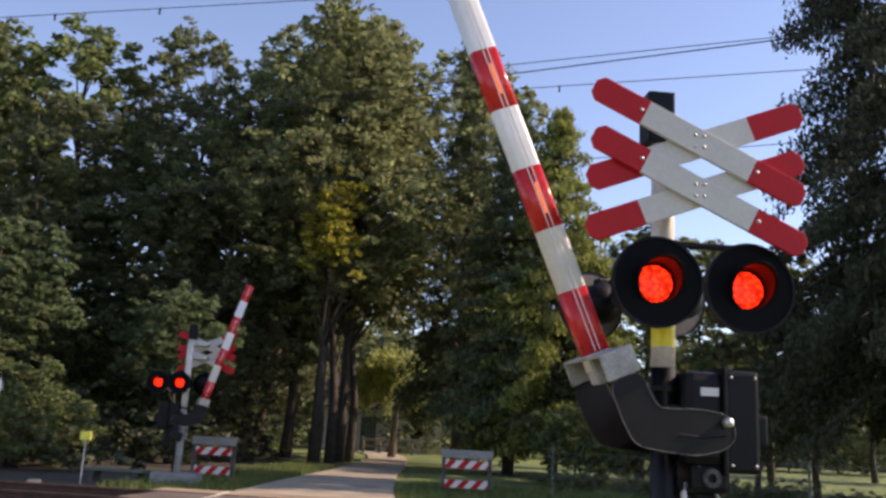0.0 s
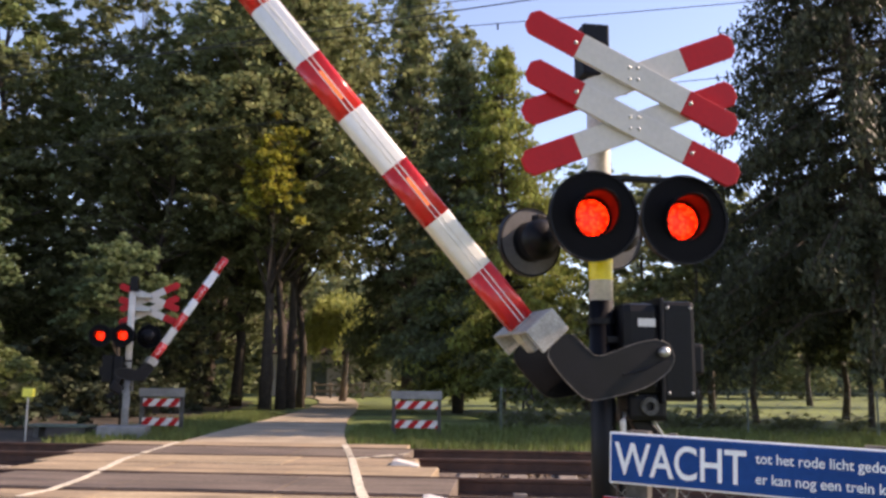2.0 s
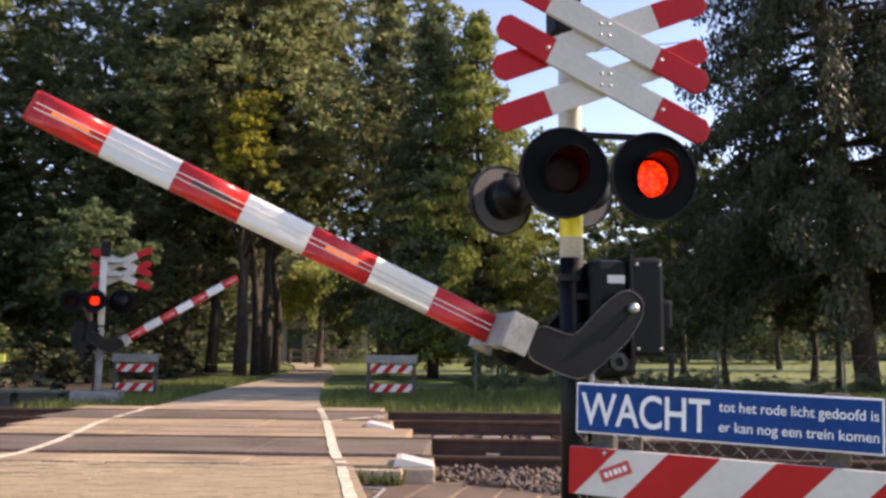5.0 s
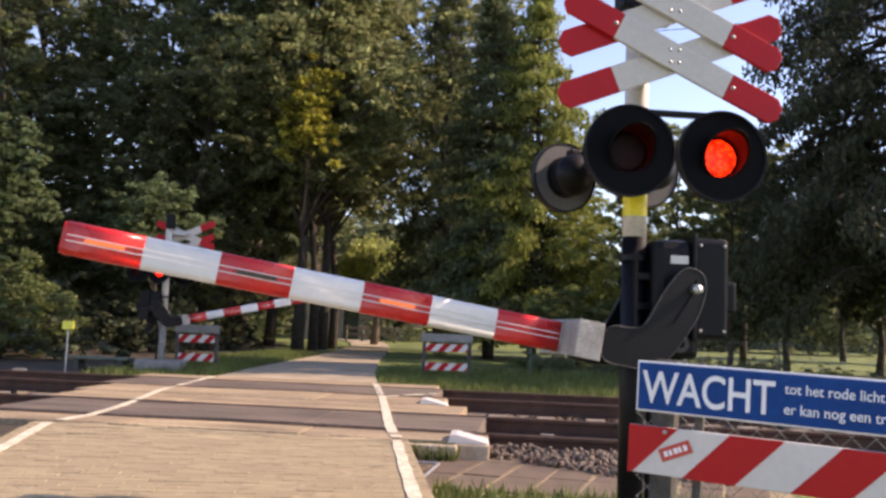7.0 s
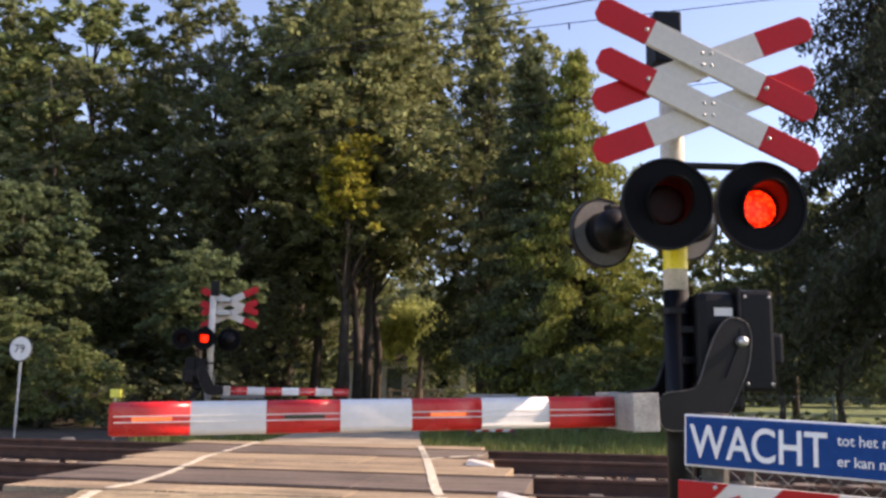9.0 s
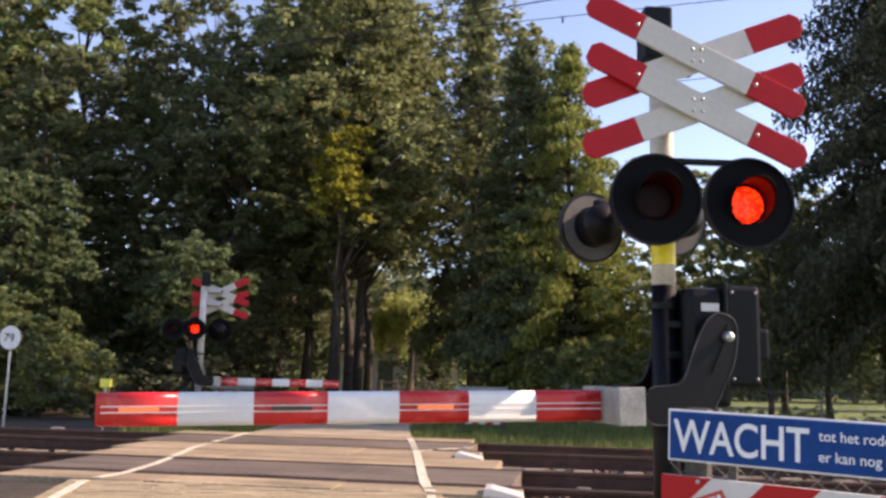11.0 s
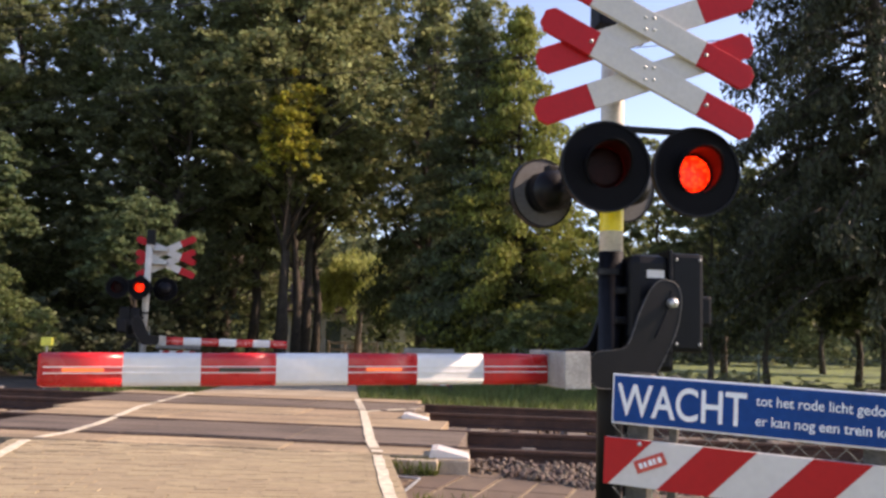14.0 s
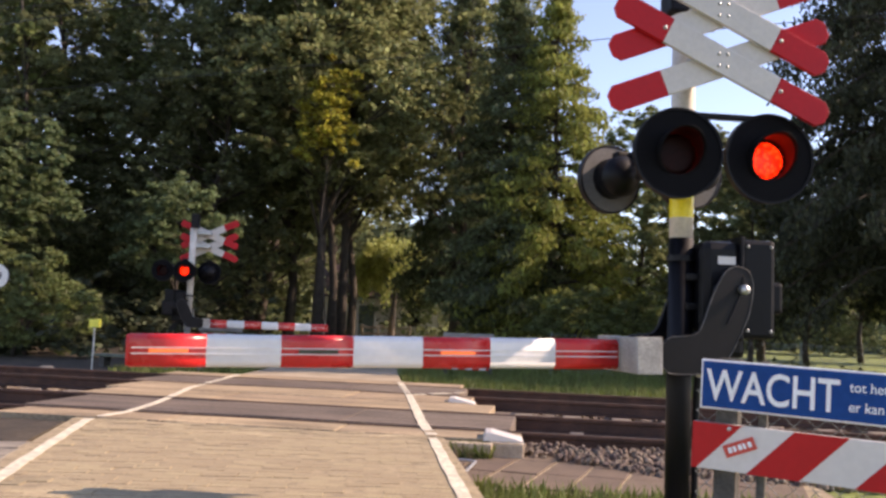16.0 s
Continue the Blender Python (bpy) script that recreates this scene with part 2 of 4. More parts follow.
def b_poly(points, t0, t1, bevel=0.0, axis="y"):
    """A plate: an outline (u, v) made thick along an axis."""
    bm = bmesh.new()
    put = {"y": lambda u, v, t: (u, t, v), "z": lambda u, v, t: (u, v, t), "x": lambda u, v, t: (t, u, v)}[axis]
    a = [bm.verts.new(put(u, v, t0)) for u, v in points]
    b = [bm.verts.new(put(u, v, t1)) for u, v in points]
    n = len(points)
    bm.faces.new(a)
    bm.faces.new(b[::-1])
    for k in range(n):
        bm.faces.new((a[k], b[k], b[(k + 1) % n], a[(k + 1) % n]))
    bmesh.ops.recalc_face_normals(bm, faces=bm.faces)
    if bevel:
        bmesh.ops.bevel(bm, geom=list(bm.edges), offset=bevel, segments=1, affect="EDGES")
    return bm


def b_ring(r0, r1, y0, y1, n=48, cut=None):
    """A ring about the y axis, from radius r0 to r1 and from y0 to y1; cut(angle) shortens its front y0."""
    bm = bmesh.new()
    loops = []
    for k in range(n):
        q = 2 * math.pi * k / n
        c, s = math.cos(q), math.sin(q)
        f = cut(q) if cut else y0
        loops.append([bm.verts.new((r * c, y, r * s)) for r, y in ((r0, y1), (r0, f), (r1, f), (r1, y1))])
    for k in range(n):
        a, b = loops[k], loops[(k + 1) % n]
        for j in range(4):
            bm.faces.new((a[j], a[(j + 1) % 4], b[(j + 1) % 4], b[j]))
    bmesh.ops.recalc_face_normals(bm, faces=bm.faces)
    return bm


def b_disc(r, y0, y1, n=40, dome=0.0):
    """A disc about the y axis, its front (y0) bulged by dome."""
    bm = bmesh.new()
    rings = [[bm.verts.new((r * q * math.cos(a), y0 - dome * (1 - q * q), r * q * math.sin(a))) for a in (2 * math.pi * k / n for k in range(n))] for q in (1, 0.75, 0.5, 0.25)]
    tip = bm.verts.new((0, y0 - dome, 0))
    back = [bm.verts.new((r * math.cos(a), y1, r * math.sin(a))) for a in (2 * math.pi * k / n for k in range(n))]
    for r0, r1 in [(back, rings[0])] + list(zip(rings, rings[1:])):
        for k in range(n):
            bm.faces.new((r0[k], r0[(k + 1) % n], r1[(k + 1) % n], r1[k]))
    for k in range(n):
        bm.faces.new((rings[-1][k], rings[-1][(k + 1) % n], tip))
    bm.faces.new(back)
    bmesh.ops.recalc_face_normals(bm, faces=bm.faces)
    return bm


def quads(name, verts, n_each, material, smooth=False):
    """One mesh from an array of separate faces with n_each corners."""
    verts = np.asarray(verts, np.float32).reshape(-1, 3)
    k = len(verts) // n_each
    me = bpy.data.meshes.new(name)
    me.vertices.add(len(verts))
    me.vertices.foreach_set("co", verts.ravel())
    me.loops.add(len(verts))
    me.loops.foreach_set("vertex_index", np.arange(len(verts), dtype=np.int32))
    me.polygons.add(k)
    me.polygons.foreach_set("loop_start", np.arange(0, len(verts), n_each, dtype=np.int32))
    me.update(calc_edges=True)
    me.materials.append(material)
    return me


def indexed(name, verts, faces, material):
    me = bpy.data.meshes.new(name)
    me.from_pydata(verts, [], faces)
    me.update()
    me.materials.append(material)
    return me


def lettering(text, size, parent, m, material, label="", width=0.0, bold=0.0):
    c = bpy.data.curves.new("lettering", "FONT")
    c.body, c.size, c.extrude, c.offset = text, size, 0.0008, bold
    tmp = new("lettering", c)
    bpy.context.view_layer.update()
    me = bpy.data.meshes.new_from_object(tmp.evaluated_get(bpy.context.evaluated_depsgraph_get()))
    bpy.data.objects.remove(tmp)
    me.materials.clear()
    me.materials.append(material)
    ob = new("lettering", me)
    ob.parent = parent
    if width:
        xs = [v.co.x for v in me.vertices]
        k = width / (max(xs) - min(xs))
        me.transform(Matrix.Diagonal((k, 1, 1, 1)) @ Matrix.Translation((-min(xs), 0, 0)))
    ob.matrix_local = m
    return tagged(ob, label)


MOVES = []  # things that move: (object, rows)

# ---- ground, road and track ----
RAILS = (8.3, 9.805, 12.04, 13.545)
ROAD_LEFT = [(7.6, -40.0), (-0.44, -3.0), (-1.75, 3.0), (-2.80, 5.81), (-3.42, 7.5), (-3.62, 9.1), (-4.07, 11.16), (-4.55, 14.28), (-4.95, 17.5), (-5.6, 24.2), (-6.3, 30.0), (-7.5, 38.0), (-9.3, 46.0), (-14, 60.0)]
ROAD_RIGHT = [(9.87, -40.0), (1.8, -3.0), (0.49, 3.0), (-0.12, 5.81), (-0.48, 7.5), (-0.80, 9.1), (-1.24, 11.16), (-1.89, 14.28), (-2.55, 17.5), (-3.7, 24.2), (-4.5, 30.0), (-5.8, 38.0), (-7.4, 46.0), (-11, 60.0)]


def on_line(line, y):
    return float(np.interp(y, [p[1] for p in line], [p[0] for p in line]))


def ground_z(x, y):
    """The lie of the land: level by the track, a low bank beside it."""
    h = -0.17 + 0.02 * noise.noise((x * 0.4, y * 0.4, 0))
    if y > 14.5:
        h += min(0.12, (y - 14.5) * 0.02)
    if 7.6 < y < 14.4:
        h = -0.32
    rl, rr = on_line(ROAD_LEFT, y), on_line(ROAD_RIGHT, y)
    if rl - 0.4 < x < rr + 0.4 and not 7.2 < y < 14.8:
        h = min(h, -0.06)
    return h


def build_ground():
    xs = np.concatenate([np.linspace(-400, -40, 14), np.linspace(-36, 36, 145), np.linspace(40, 400, 14)])
    ys = np.concatenate([np.linspace(-300, -20, 10), np.linspace(-16, 50, 133), np.linspace(56, 900, 24)])
    verts = [(x, y, ground_z(x, y)) for y in ys for x in xs]
    w = len(xs)
    faces = [(j * w + i, j * w + i + 1, (j + 1) * w + i + 1, (j + 1) * w + i) for j in range(len(ys) - 1) for i in range(w - 1)]
    tagged(new("ground", indexed("ground", verts, faces, GRASS_GROUND)), "grassy verge and park lawn beside the railway", "ground", kind="structure")


build_ground()


def strip(left, right, y0, y1, z0, z1, step=0.5):
    bm = bmesh.new()
    n = max(2, int((y1 - y0) / step) + 1)
    rows = []
    for k in range(n):
        y = y0 + (y1 - y0) * k / (n - 1)
        l, r = on_line(left, y), on_line(right, y)
        rows.append([bm.verts.new((x, y, z)) for x, z in ((l, z0), (l, z1), (r, z1), (r, z0))])
    for a, b in zip(rows, rows[1:]):
        for j in range(3):
            bm.faces.new((a[j], a[j + 1], b[j + 1], b[j]))
    bm.faces.new(rows[0])
    bm.faces.new(rows[-1][::-1])
    bmesh.ops.recalc_face_normals(bm, faces=bm.faces)
    return bm


road_near = tagged(part("road", strip([(x - 0.15, y) for x, y in ROAD_LEFT], [(x + 0.12, y) for x, y in ROAD_RIGHT], -40.0, 7.605, -0.3, -0.0025), SAND), "sandy bed of the brick-paved road before the crossing", "road", kind="structure")
road_far = tagged(part("road", strip(ROAD_LEFT, ROAD_RIGHT, 14.35, 60.0, -0.3, -0.002, 1.0), ROADFAR), "worn pale asphalt lane running on between the trees", "road", kind="structure")
track_bed = tagged(part("track_bed", b_box(-70, 70, 7.62, 14.35, -0.5, -0.235), BED), "bed of brown crushed stone under two railway tracks", "track bed", kind="structure")


def build_rails():
    prof = [(-0.07, 0), (0.07, 0), (0.07, 0.015), (0.012, 0.035), (0.010, 0.125), (0.034, 0.135), (0.036, 0.165), (0.028, 0.172), (-0.028, 0.172), (-0.036, 0.165), (-0.034, 0.135), (-0.010, 0.125), (-0.012, 0.035), (-0.07, 0.015)]
    for y in RAILS:
        rail = thing("rail", pose(0, y, -0.172), "rusty brown steel rail with a worn bright head on concrete sleepers", "rail", "rails of the two tracks")
        part("rail_web", b_poly(prof, -70, 70, axis="x"), RUST, rail)
        part("rail_head", b_box(-70, 70, -0.024, 0.024, 0.1725, 0.1745), RAIL_TOP, rail, "worn bright running surface")


build_rails()

# sleepers, one for each place along both tracks
SLEEPER_BM = b_box(-0.12, 0.12, -1.25, 1.25, -0.14, 0.0, 0.02)
sleeper_first = tagged(part("sleeper", SLEEPER_BM, SLEEPER), "grey concrete sleeper half sunk in ballast", "sleeper", "sleepers of the two tracks")
sleeper_first.matrix_world = pose(0.75, 9.05, -0.178)
for yc in (9.05, 12.79):
    for k in range(-34, 36):
        x = 0.75 + 0.62 * k
        if (k == 0 and yc == 9.05) or -5.2 < x < (0.3 if yc < 10 else -0.5):
            continue
        copy_thing(sleeper_first, pose(x, yc, -0.178))
clip_bm = b_box(-0.07, 0.07, -0.13, 0.13, 0, 0.035, 0.008)
clip_me = part("rail_clip", clip_bm, SLEEPER, sleeper_first)
clip_me.matrix_local = pose(0, 0.7525, 0.002)


def stone_shapes(k=7):
    out = []
    rng = np.random.default_rng(4)
    for _ in range(k):
        bm = bmesh.new()
        bmesh.ops.create_icosphere(bm, subdivisions=1, radius=1)
        for v in bm.verts:
            v.co = v.co * float(rng.uniform(0.7, 1.15))
        bmesh.ops.triangulate(bm, faces=bm.faces)
        bm.verts.index_update()
        out.append((np.array([v.co[:] for v in bm.verts]), [[v.index for v in f.verts] for f in bm.faces]))
        bm.free()
    return out


def build_ballast():
    rng = np.random.default_rng(7)
    shapes = stone_shapes()
    verts, faces, base = [], [], 0
    places = []
    for _ in range(5200):
        x = rng.uniform(0.15, 7.0) if rng.random() < 0.62 else rng.uniform(-13, -4.0)
        y = rng.uniform(7.55, 14.4)
        places.append((x, y, -0.215 + rng.uniform(-0.01, 0.02)))
    for _ in range(4200):  # the loose shoulder beside the slab walk
        x = rng.uniform(0.1, 4.5)
        y = rng.uniform(6.6, 8.15)
        if y < 8.08 - 0.64 * (min(x, 1.3) + 0.3) + 0.1 * rng.random():
            continue
        places.append((x, y, -0.145 + 0.04 * (y - 6.9) + rng.uniform(-0.02, 0.03)))
    for x, y, z in places:
        if min(abs(y - r) for r in RAILS) < 0.09:
            continue
        v, f = shapes[int(rng.integers(len(shapes)))]
        sz = rng.uniform(0.016, 0.034)
        e = Euler(rng.uniform(0, 6.28, 3)).to_matrix()
        verts.append((v * sz * np.array([1.2, 1, 0.8])) @ np.array(e).T + (x, y, z))
        faces += [[base + i for i in t] for t in f]
        base += len(v)
    ob = new("ballast", indexed("ballast", np.concatenate(verts).tolist(), faces, BALLAST))
    tagged(ob, "loose brownish grey ballast stones round the tracks", "ballast", kind="stuff")


build_ballast()

# crossing deck: panels between and beside the rails
DECK_LEFT = [(-4.35, 7.6), (-4.75, 9.8), (-5.2, 12.0), (-5.75, 14.4)]
DECK_RIGHT = [(0.27, 7.6), (0.05, 9.8), (-0.42, 11.0), (-0.66, 12.1), (-0.95, 14.4)]


def build_deck():
    bands = [(7.68, 8.195, PANEL, 0), (8.44, 9.70, PANEL_DARK, 1), (9.885, 10.85, PANEL, 0), (10.91, 11.955, PANEL, 0), (12.15, 13.44, PANEL_DARK, 1), (13.62, 14.32, PANEL, 0)]
    deck = thing("crossing_deck", pose(0, 0, 0), "sandy and dark deck panels laid between the rails", "level crossing deck", kind="structure")
    for y0, y1, material, inner in bands:
        ym = (y0 + y1) / 2
        x0, x1 = on_line(DECK_LEFT, ym), on_line(DECK_RIGHT, ym)
        n = 3
        for k in range(n):
            a, b = x0 + (x1 - x0) * k / n + 0.003, x0 + (x1 - x0) * (k + 1) / n - 0.003
            dz = random.uniform(-0.004, 0.003)
            part("deck_panel", b_box(a, b, y0, y1, -0.24, 0.0 + dz, 0.012), material, deck)


build_deck()


def build_edge_block(x, y, s, label):
    """A concrete end block with a white sloping plate on it."""
    t = thing("edge_block", pose(x, y, -0.19, 0, 0, 4), label, "concrete block", "end blocks of the deck")
    part("block", b_box(-0.20 * s, 0.10 * s, -0.10 * s, 0.30 * s, 0, 0.17, 0.02), CONCRETE, t)
    part("deflector_plate", b_poly([(-0.24 * s, 0.172), (0.09 * s, 0.172), (0.09 * s, 0.184), (-0.17 * s, 0.245), (-0.22 * s, 0.24)], -0.06 * s, 0.28 * s, 0.004), WHITE, t, "white sloping plate")


build_edge_block(0.17, 7.72, 1.0, "sandy concrete end block with a white deflector plate")
build_edge_block(-0.52, 11.05, 1.0, "sandy concrete end block beside the second track")
kerb = tagged(part("kerb_beam", b_box(-0.52, 0.02, 7.50, 7.60, -0.2, -0.02, 0.015), CONCRETE), "low dark concrete beam at the edge of the deck", "kerb", kind="structure")


# painted lines, worn, laid on the road
def paint_line(points, width, z, gaps=0.18, seed=1):
    rng = random.Random(seed)
    bm = bmesh.new()
    for (x0, y0), (x1, y1) in zip(points, points[1:]):
        a, b = Vector((x0, y0, 0)), Vector((x1, y1, 0))
        n = max(1, int((b - a).length / 0.12))
        side = Vector((-(b - a).y, (b - a).x, 0)).normalized()
        for k in range(n):
            if rng.random() < gaps:
                continue
            p, q = a.lerp(b, k / n), a.lerp(b, (k + 1) / n)
            w0, w1 = width * (0.46 + 0.04 * math.sin(1.3 * k + seed)) * rng.uniform(0.95, 1.05), width * (0.46 + 0.04 * math.sin(0.9 * k + 2 * seed)) * rng.uniform(0.95, 1.05)
            vs = [bm.verts.new(c) for c in (p - side * w0, p + side * w1, q + side * w1, q - side * w0)]
            top = [bm.verts.new(v.co + Vector((0, 0, z + 0.004))) for v in vs]
            for v in vs:
                v.co.z = z
            bm.faces.new(top)
            for j in range(4):
                bm.faces.new((vs[j], vs[(j + 1) % 4], top[(j + 1) % 4], top[j]))
    bmesh.ops.recalc_face_normals(bm, faces=bm.faces)
    return bm


tagged(part("road_line", paint_line([(0.62, 2.4), (-0.018, 5.38), (-0.46, 7.5)], 0.085, 0.003, 0.0, 1), PAINT), "worn white edge line on the brick road", "road marking", kind="structure")
tagged(part("road_line", paint_line([(-0.50, 7.7), (-0.69, 8.5), (-1.33, 11.63), (-1.88, 14.07)], 0.10, 0.004, 0.12, 2), PAINT), "broken white edge line across the deck panels", "road marking", kind="structure")
tagged(part("road_line", paint_line([(-1.9, 3.4), (-2.80, 5.81), (-3.41, 7.5)], 0.085, 0.003, 0.0, 3), PAINT), "worn white edge line on the brick road", "road marking", kind="structure")
tagged(part("road_line", paint_line([(-3.41, 7.7), (-3.40, 8.2), (-3.55, 9.1), (-4.07, 11.16), (-4.55, 14.28)], 0.085, 0.004, 0.15, 4), PAINT), "worn white edge line across the deck panels", "road marking", kind="structure")
tagged(part("road_line", paint_line([(-1.33, 11.75), (-0.75, 12.6)], 0.09, 0.004, 0.2, 5), PAINT), "short slanting worn line on the deck", "road marking", kind="structure")

# ---- level crossing signal with its boom ----
BOOM_ANGLES = [(0, 66.9), (0.5, 62.1), (1, 57.5), (1.5, 53.0), (2, 48.5), (2.5, 44.4), (3, 40.0), (3.5, 35.9), (4, 31.9), (4.5, 27.9), (5, 24.0), (5.5, 20.15), (6, 16.4), (6.5, 12.5), (7, 8.8), (7.5, 5.3), (8, 2.0), (8.5, -0.95), (8.8, -1.4), (10, -1.4), (11, -1.4), (16, -1.4)]
BLINK, BLINK_FROM, BLINK_LEFT = 0.6626, 0.44, 0.26  # seconds: the cycle, its start, how long the first lamp burns


def blink_rows(place, closed_first, axis):
    """Rows for an added shutter: before the lamp, or drawn back into its housing by the pose axis."""
    def at(shut):
        return place @ (pose(0, 0, 0) if shut else axis)
    changes = []
    for k in range(-1, 25):
        t0 = BLINK_FROM + BLINK * k
        changes += [(t0, closed_first), (t0 + BLINK_LEFT - (0.045 if closed_first else 0.0), not closed_first)]
    rows, state = [], not closed_first
    for t, shut in changes:
        if t < 0:
            state = shut
            continue
        if not rows:
            rows.append((0.0, at(state)))
        if t > 15.99:
            break
        fr = round(t * FPS) / FPS
        if fr - 0.034 > rows[-1][0]:
            rows.append((fr - 1 / FPS, at(state)))
        rows.append((fr, at(shut)))
        state = shut
    if rows[-1][0] < 15.99:
        rows.append((16.0, at(state)))
    return rows


def lamp(parent, x, y, z, turn, r, first):
    """A round red warning lamp on a black disc; it faces -y of its own space."""
    disc = part("lamp_disc", b_ring(0.108 * r / 0.22, r, -0.012, 0.012, 56), BLACK_MATT, parent, "round black backing disc")
    disc.matrix_local = pose(x, y, z, 0, 0, turn)
    k = r / 0.22
    part("rim", b_ring(r - 0.006, r + 0.004, -0.02, 0.02, 56), BLACK, disc)
    part("hood", b_ring(0.108 * k, 0.116 * k, 0, 0.03, 48, lambda q: -(0.075 + 0.065 * math.sin(q)) * k), BLACK_MATT, disc, "black hood over the lamp")
    part("housing", b_disc(0.13 * k, 0.14, 0.056, 40, -0.06), BLACK, disc, smooth=True)
    part("housing_side", b_ring(0.122 * k, 0.13 * k, 0.010, 0.058, 40), BLACK, disc)
    part("lens", b_disc(0.092 * k, 0.044, 0.050, 40, 0.014), LAMP_RED, disc, "red lamp lens", smooth=True)
    part("lens_ring", b_ring(0.090 * k, 0.110 * k, 0.044, 0.052, 48), BLACK_MATT, disc)
    part("inner_tube", b_ring(0.1045 * k, 0.1075 * k, -0.03, 0.044, 48, lambda q: -(0.055 + 0.055 * math.sin(q)) * k), TUBE_RED, disc, "dark red inside of the hood")
    if r < 0.21:
        part("disc_back", b_ring(0.132 * k, r - 0.004, 0.0125, 0.016, 48), BACK_GREY, disc, "grey back of the disc")
        part("cable_box", b_box(-0.03, 0.03, 0.07, 0.13, 0.09 * k, 0.16 * k, 0.008), BLACK, disc)
    # added disc, no part of a real lamp: hides the ever-lit lens between flashes
    sh = part("shutter", b_disc(0.102 * k, -0.002, 0.002, 40, 0.004), LAMP_OFF, disc, "dark red disc added to cover the lit lens between flashes", smooth=True)
    place = pose(0, 0.024 * k, 0)
    sh.matrix_local = place
    MOVES.append((sh, blink_rows(place, not first, pose(0, 0.042, 0))))
    return disc


def cross_board(parent, m, front):
    L, W, R = 0.592, 0.066, 0.290
    ch = 0.035
    board = part("cross_board", b_box(-L + R, L - R, -0.011, 0.011, -W, W, 0.004), BOARD_WHITE, parent, "pale grey cross board with red ends")
    board.matrix_local = m
    for s in (-1, 1):
        pts = [(s * (L - R), -W), (s * (L - R), W), (s * (L - ch), W), (s * L, W - ch), (s * L, -W + ch), (s * (L - ch), -W)]
        part("red_end", b_poly(pts, -0.0115, 0.0115, 0.003), BOARD_RED, board, "red end of the board")
    if front:
        for s in (-1, 1):
            o = part("bolt", b_disc(0.010, -0.02, -0.010, 10, 0.006), STEEL, board)
            o.matrix_local = pose(s * 0.325, 0, 0)


